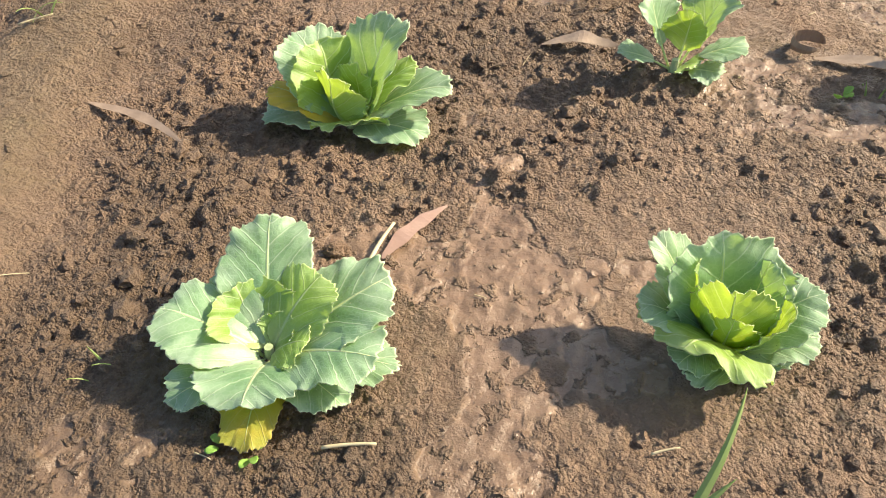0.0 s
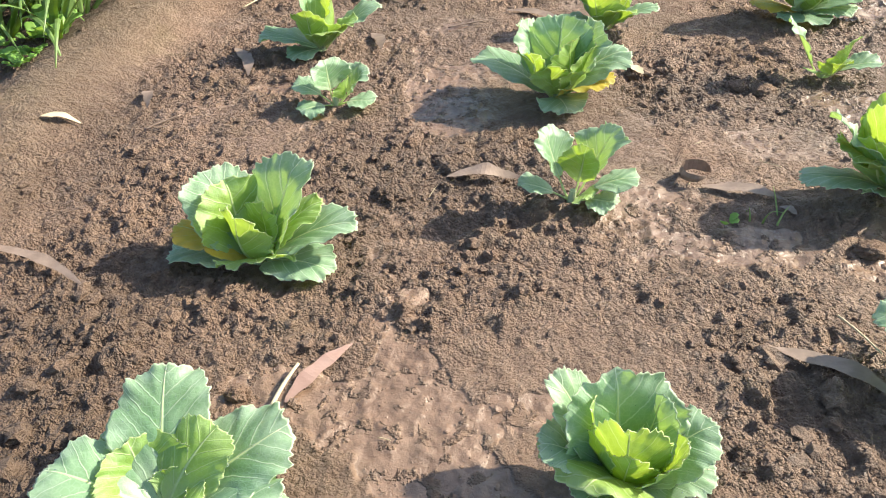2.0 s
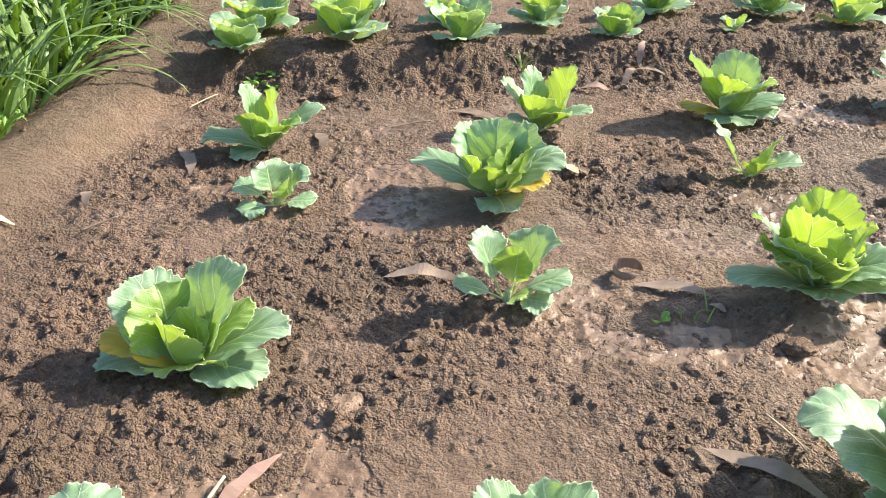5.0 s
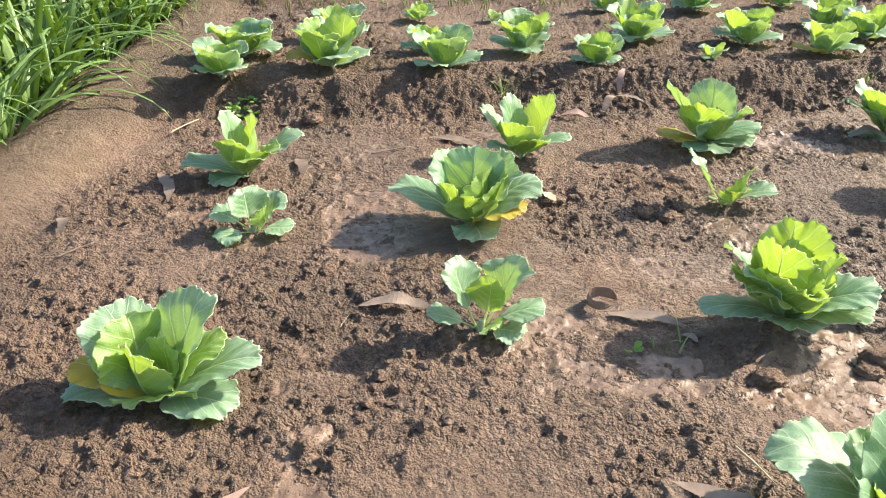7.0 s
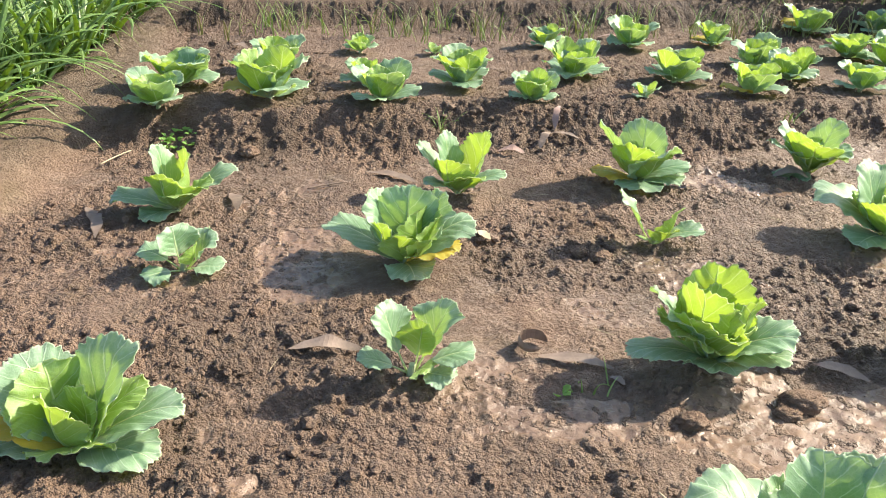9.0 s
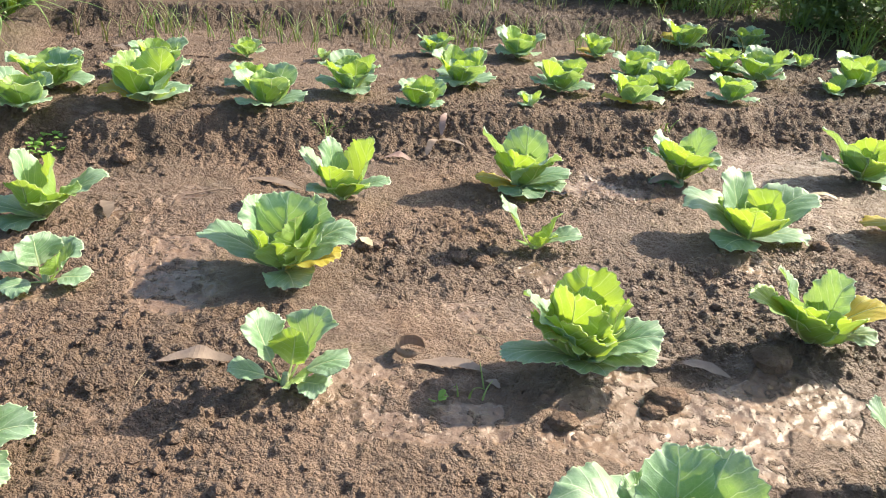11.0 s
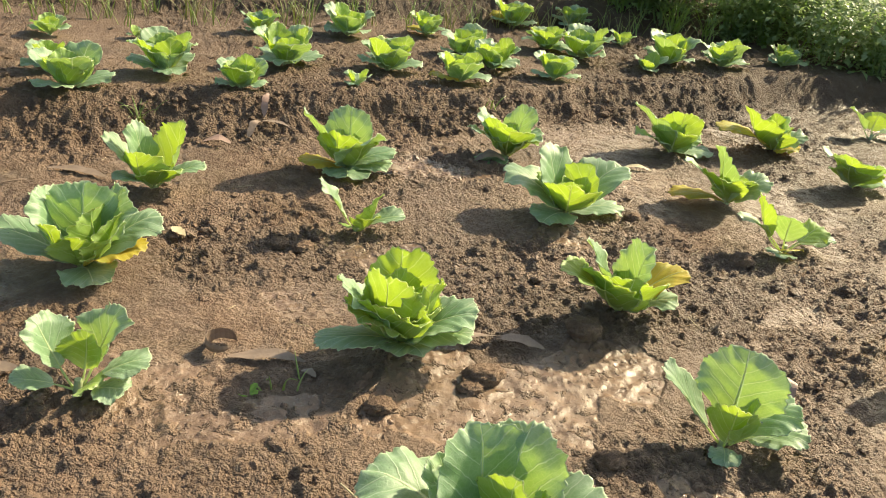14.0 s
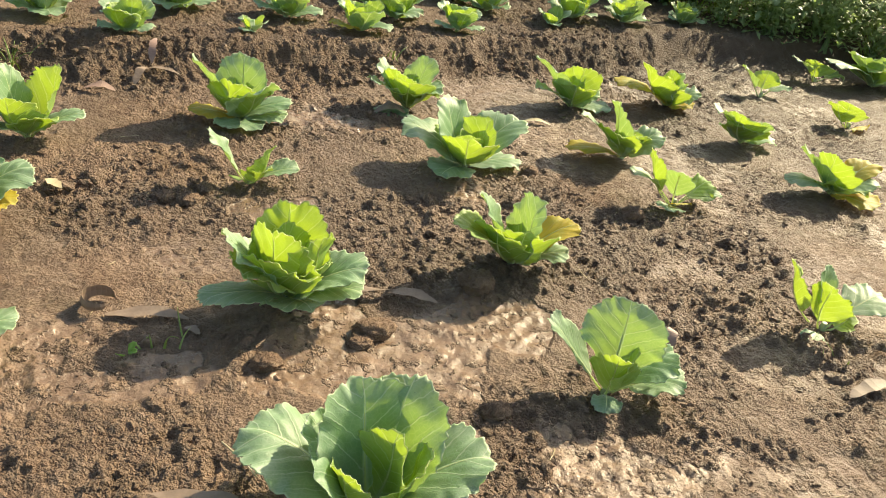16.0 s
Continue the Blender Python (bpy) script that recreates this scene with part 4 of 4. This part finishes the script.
tall = [grass_clump(bush_rng, 14, 0.34, 0.006, GRASS, "grass_tuft", "tall green grass tuft at the edge of the field", "grass", "grass tufts at the field edge") for _ in range(3)]
for i in range(40):
    s = bush_rng.random()
    gx, gy = 1.5 + 2.6 * s, 4.5 - 1.9 * s + bush_rng.uniform(-0.1, 0.4)
    m = pose(gx, gy, ground_z(gx, gy), 0, 0, bush_rng.uniform(0, 360))
    if i < 3:
        tall[i].matrix_basis = m
    else:
        copy_thing(tall[i % 3], m)


# ---- dead leaves, straws and sprouts ----
def dry_leaf(p, q, width, arch, twist, mat, label, name="dead_leaf", coil=0.0, lift=0.004):
    """A long, curled, pointed leaf that lies from p to q."""
    p, q = Vector((*p, 0)), Vector((*q, 0))
    z0 = float(relief(np.array([p.x, q.x, (p.x + q.x) / 2]), np.array([p.y, q.y, (p.y + q.y) / 2])).max()) + lift
    d = q - p
    ln = d.length
    d.normalize()
    sd = Vector((-d.y, d.x, 0))
    n, vs, fs = 18, [], []
    along = np.linspace(0, 1, n)
    lx, ly = p.x + d.x * ln * along, p.y + d.y * ln * along
    lie = np.max([relief(lx + ox, ly + oy) for ox in (-0.006, 0.006) for oy in (-0.006, 0.006)], axis=0) + 0.003
    lie = np.convolve(np.pad(lie, 3, "edge"), np.ones(7) / 7, "valid")
    for i in range(n):
        s = i / (n - 1)
        w = 0.5 * width * (math.sin(math.pi * min(1, s ** 0.8 * 0.97 + 0.02)) ** 0.8) * (1 + 0.14 * math.sin(17 * s + 90 * p.x)) + 0.0006
        if coil:
            a = coil * s * 6.283
            r = 0.5 * ln * (1 - 0.15 * s)
            c = (p + q) / 2 + Vector((math.cos(a) * r, math.sin(a) * r, z0 + width * 0.45))
            rad = Vector((math.cos(a), math.sin(a), 0))
            up = Vector((0, 0, 1))
            ring = [c - up * w, c + rad * w * 0.25, c + up * w, c + rad * (w * 0.25 - 0.0012)]
        else:
            a = twist * (s - 0.3)
            c = p + d * (ln * s) + sd * (math.sin(math.pi * s) * ln * 0.07)
            c.z = lie[i] + arch * math.sin(math.pi * s) + 0.35 * width * abs(math.sin(a))
            u = sd * math.cos(a) + Vector((0, 0, 1)) * math.sin(a)
            v = Vector((0, 0, 1)) * math.cos(a) - sd * math.sin(a)
            ring = [c - u * w + v * w * 0.07, c - v * 0.0004, c + u * w + v * w * 0.07, c + v * 0.0004]
        vs += [tuple(k) for k in ring]
    for i in range(n - 1):
        for j in range(4):
            fs.append((i * 4 + j, i * 4 + (j + 1) % 4, i * 4 + 4 + (j + 1) % 4, i * 4 + 4 + j))
    fs += [(3, 2, 1, 0), tuple((n - 1) * 4 + k for k in range(4))]
    return tagged(new(name, mesh_object(name, vs, fs, mat, False)), label, "dead leaf" if name == "dead_leaf" else "straw")


def rod(p, q, r, mat, label, name, category, lift=0.004):
    """A thin, slightly bent stick lying from p to q."""
    p, q = Vector((*p, 0)), Vector((*q, 0))
    zp, zq = (float(relief(np.array([v.x]), np.array([v.y]))[0]) + r + lift for v in (p, q))
    n, vs, fs = 9, [], []
    d = (q - p).normalized()
    sd = Vector((-d.y, d.x, 0))
    for i in range(n):
        s = i / (n - 1)
        c = p.lerp(q, s) + Vector((0, 0, zp + (zq - zp) * s)) + sd * (0.03 * (q - p).length * math.sin(3 * s))
        for j in range(6):
            a = j * 1.0472
            vs.append(tuple(c + (sd * math.cos(a) + Vector((0, 0, 1)) * math.sin(a)) * r * (1 - 0.3 * s)))
        if i:
            k = i * 6
            for j in range(6):
                fs.append((k - 6 + j, k - 6 + (j + 1) % 6, k + (j + 1) % 6, k + j))
    fs += [tuple(range(5, -1, -1)), tuple(range((n - 1) * 6, n * 6))]
    return tagged(new(name, mesh_object(name, vs, fs, mat)), label, category)


GREY = "dry grey-brown sickle-shaped leaf lying on the soil"
dry_leaf((-0.92, 0.977), (-0.706, 0.88), 0.018, 0.008, 0.5, DRY_LEAF, "long dry brown leaf on the bank")
dry_leaf((-0.327, 0.659), (-0.255, 0.767), 0.022, 0.003, 0.5, RED_LEAF, "reddish-brown dry leaf lying on the soil")
rod((-0.342, 0.644), (-0.324, 0.727), 0.0035, STRAW, "pale straw stick stuck in the soil", "stick", "stick", 0.006)
rod((-0.332, 0.368), (-0.272, 0.377), 0.0025, STRAW, "short pale straw on the mud", "straw", "straw")
rod((0.018, 0.401), (0.047, 0.409), 0.0016, STRAW, "short pale straw on the mud", "straw", "straw")
dry_leaf((-0.152, 1.214), (-0.016, 1.199), 0.03, 0.012, 0.7, DRY_LEAF, "dry brown leaf arching beside a small cabbage")
dry_leaf((0.272, 1.221), (0.326, 1.21), 0.024, 0, 0, DRY_LEAF, "dry brown leaf curled into a ring", coil=0.86)
dry_leaf((0.305, 1.185), (0.435, 1.14), 0.026, 0.006, 0.5, DRY_LEAF, GREY)
dry_leaf((0.425, 1.123), (0.445, 1.096), 0.014, 0.003, 0.3, DRY_LEAF, "scrap of a dry brown leaf")
dry_leaf((0.326, 0.776), (0.462, 0.675), 0.026, 0.006, 0.3, DRY_LEAF, GREY)
dry_leaf((0.655, 1.135), (0.815, 1.15), 0.036, 0.012, -0.8, DRY_LEAF, "broad grey-brown dead leaf under a cabbage")
dry_leaf((0.80, 1.15), (0.89, 1.105), 0.024, 0.012, 0.9, DRY_LEAF, GREY)
dry_leaf((-0.743, 1.848), (-0.655, 1.66), 0.03, 0.004, 0.3, DRY_LEAF, "long dry leaf in a muddy hollow")
dry_leaf((-0.878, 1.581), (-0.835, 1.49), 0.024, 0.014, 0.8, DRY_LEAF, GREY)
rod((-0.812, 1.406), (-0.75, 1.46), 0.0022, DRY_LEAF, "thin dark twig on the soil", "twig", "twig")
dry_leaf((0.472, 2.25), (0.52, 2.33), 0.022, 0.02, 0.6, DRY_LEAF, "dry leaf hanging over the ridge")
dry_leaf((0.516, 2.33), (0.60, 2.30), 0.018, 0.015, 0.4, DRY_LEAF, "dry leaf hanging over the ridge")
dry_leaf((0.53, 2.34), (0.555, 2.41), 0.02, 0.02, 0.8, RED_LEAF, "reddish dry leaf on the ridge")
dry_leaf((0.795, 1.998), (0.87, 1.985), 0.03, 0.008, 0.5, DRY_LEAF, "withered pale leaf beside a cabbage")
dry_leaf((-0.40, 1.938), (-0.36, 1.82), 0.03, 0.01, 0.5, DRY_LEAF, "withered brown leaf beside a cabbage")
rod((-0.203, 1.977), (-0.098, 2.016), 0.002, DRY_LEAF, "thin dark twig on the soil", "twig", "twig")
dry_leaf((-0.05, 2.09), (0.097, 1.997), 0.03, 0.005, 0.3, DRY_LEAF, GREY)
dry_leaf((-0.644, 3.236), (-0.567, 3.19), 0.03, 0.015, 0.8, DRY_LEAF, GREY)
dry_leaf((0.898, 3.472), (1.016, 3.442), 0.018, 0.01, 0.3, RED_LEAF, "dry brown leaf on the back bed")
dry_leaf((0.336, 2.235), (0.419, 2.215), 0.03, 0.015, 0.8, RED_LEAF, "dark reddish dry leaf at the foot of the ridge")
dry_leaf((1.578, 1.968), (1.664, 1.939), 0.02, 0.008, 0.4, STRAW, "pale withered leaf on wet soil")
dry_leaf((1.11, 2.05), (1.203, 2.03), 0.045, 0.015, 0.5, DRY_LEAF, "withered pale leaf under a cabbage")
dry_leaf((0.233, 1.674), (0.262, 1.645), 0.022, 0.004, 0.4, STRAW, "scrap of a pale dry leaf")
dry_leaf((1.534, 0.655), (1.66, 0.648), 0.026, 0.008, 0.5, DRY_LEAF, GREY)
dry_leaf((-1.02, 1.384), (-0.95, 1.41), 0.02, 0.01, 0.5, STRAW, "pale dry leaf on the bank")
dry_leaf((1.265, 0.855), (1.30, 0.90), 0.02, 0.03, 1.2, RED_LEAF, "curled dark red-brown dead leaf standing up")
dry_leaf((-1.39, 2.72), (-1.33, 2.83), 0.06, 0.03, 0.6, STRAW, "broad pale withered leaf among the tall blades")
dry_leaf((-1.38, 3.32), (-1.33, 3.40), 0.05, 0.03, 0.5, DRY_LEAF, "brown withered leaf among the tall blades")
rod((-1.227, 2.266), (-1.215, 2.35), 0.0022, STRAW, "bent dry straw on the bank", "straw", "straw", 0.012)
rod((-1.239, 3.467), (-1.036, 3.118), 0.003, STRAW, "long pale straw across the bank", "straw", "straw", 0.012)
rod((-1.15, 1.17), (-1.09, 1.20), 0.002, STRAW, "short pale straw on the bank", "straw", "straw", 0.01)
rod((-0.799, 2.12), (-0.745, 2.229), 0.002, STRAW, "dry straw on the bank", "straw", "straw", 0.012)
rod((0.43, 0.84), (0.46, 0.76), 0.0018, STRAW, "dry straw on the soil", "straw", "straw", 0.01)
straw_rng = random.Random(77)
for i in range(46):
    sx, sy = straw_rng.uniform(-0.9, 1.7), straw_rng.uniform(0.3, 2.2)
    a, l = straw_rng.uniform(0, 6.283), straw_rng.uniform(0.015, 0.045)
    rod((sx, sy), (sx + l * math.cos(a), sy + l * math.sin(a)), straw_rng.uniform(0.0006, 0.0012), STRAW if i % 3 else DRY_LEAF, "tiny dry straw on the soil", "straw", "straw", 0.002)

for cx, cy, r, label in ((0.995, 1.145, 0.036, "round wet brown clod of earth"), (1.55, 1.35, 0.028, "round wet brown clod of earth"), (0.535, 1.0, 0.022, "dark clod of wet earth"), (0.735, 1.045, 0.03, "dark crumbly clod of earth"),
                         (0.70, 1.02, 0.018, "dark crumbly clod of earth"), (0.855, 0.80, 0.024, "dark clod of wet earth"), (-0.395, 0.672, 0.013, "reddish clod of dry earth"), (0.46, 1.61, 0.02, "dark clod of earth"), (0.51, 1.585, 0.022, "dark clod of earth"),
                         (-0.402, 2.22, 0.026, "brown clod at the foot of the ridge"), (-0.235, 1.35, 0.014, "small brown clod of earth"), (1.40, 1.62, 0.02, "dark clod of earth"), (0.55, 1.63, 0.018, "dark clod of earth")):
    co, fa = rough_ball(random.Random(int(cx * 1000)), r, 4)
    ob = tagged(new("clod", mesh_object("clod", co.tolist(), fa.tolist(), SOIL)), label, "clod")
    ob.location = (cx, cy, ground_z(cx, cy) + r * 0.25)

sprout_rng = random.Random(88)


def sprout(x, y, n, length, width, mat, label, category="sprout", name="grass_sprout"):
    ob = grass_clump(sprout_rng, n, length, width, mat, name, label, category, "")
    ob.location = (x, y, ground_z(x, y))
    return ob


sprout(0.349, 1.10, 3, 0.05, 0.004, PALE_GRASS, "thin pale green grass sprout")
sprout(0.41, 1.082, 3, 0.065, 0.004, PALE_GRASS, "thin pale green grass sprout")
sprout(-0.638, 0.44, 3, 0.045, 0.003, PALE_GRASS, "thin pale green grass sprout")
sprout(0.18, 2.36, 16, 0.09, 0.004, PALE_GRASS, "pale green grass tuft on the ridge", "grass", "grass_tuft")
sprout(1.29, 2.40, 4, 0.07, 0.006, PALE_GRASS, "green grass sprout on the ridge")
sprout(1.60, 0.75, 4, 0.06, 0.003, PALE_GRASS, "thin pale green grass sprout")
sprout(3.03, 2.95, 5, 0.22, 0.009, PALE_GRASS, "tall pale green grass sprout on the ridge")
sprout(-1.122, 1.20, 3, 0.12, 0.006, PALE_GRASS, "yellow-green stalk beside the bank")
ob = sprout(0.035, 0.315, 2, 0.001, 0.001, PALE_GRASS, "long green grass blade rising from the mud")
for child in list(ob.children):
    bpy.data.objects.remove(child)
for k, (l, yaw) in enumerate(((0.17, 48), (0.09, 42))):
    bl = part("blade", blade_mesh(sprout_rng, l, 0.011, 0.7, 0.25, PALE_GRASS), ob)
    bl.rotation_euler = (0, 0, radians(yaw))


def little_weed(x, y, n, r, label):
    """A rosette of small round leaves on short stalks."""
    base = tagged(new("small_weed"), label, "weed")
    base.location = (x, y, ground_z(x, y) + 0.004)
    for i in range(n):
        me = leaf_mesh("leaf", sprout_rng, r * sprout_rng.uniform(0.6, 1.1), r * sprout_rng.uniform(0.3, 0.9), r * 0.7, PLAIN_GREEN, 8, 7, 0.002)
        ob = part("leaf", me, base)
        ob.rotation_euler = (0, 0, sprout_rng.uniform(0, 6.283))
    return base


PLAIN_GREEN = plain_leaf("fresh_green", (0.16, 0.32, 0.06), (0.28, 0.45, 0.1), (0.35, 0.55, 0.06), 0.35, 0.45)
little_weed(-0.406, 0.352, 5, 0.016, "tiny bright green clover by a cabbage")
little_weed(-0.441, 0.357, 4, 0.013, "tiny bright green clover by a cabbage")
little_weed(-1.22, 1.86, 5, 0.075, "round-leaved green weed at the foot of the bank")
little_weed(-1.25, 1.98, 6, 0.055, "round-leaved green weed at the foot of the bank")
little_weed(0.325, 1.075, 3, 0.02, "small seedling with pale seed leaves")
for i in range(14):
    little_weed(-0.64 + sprout_rng.uniform(-0.07, 0.07), 2.28 + sprout_rng.uniform(-0.06, 0.06), 4, 0.018, "small creeping green weed on the slope")
for i in range(46):
    little_weed(-1.27 + sprout_rng.uniform(-0.14, 0.06), sprout_rng.uniform(1.6, 3.6), 6, sprout_rng.uniform(0.02, 0.05), "low green weed at the foot of the bank")
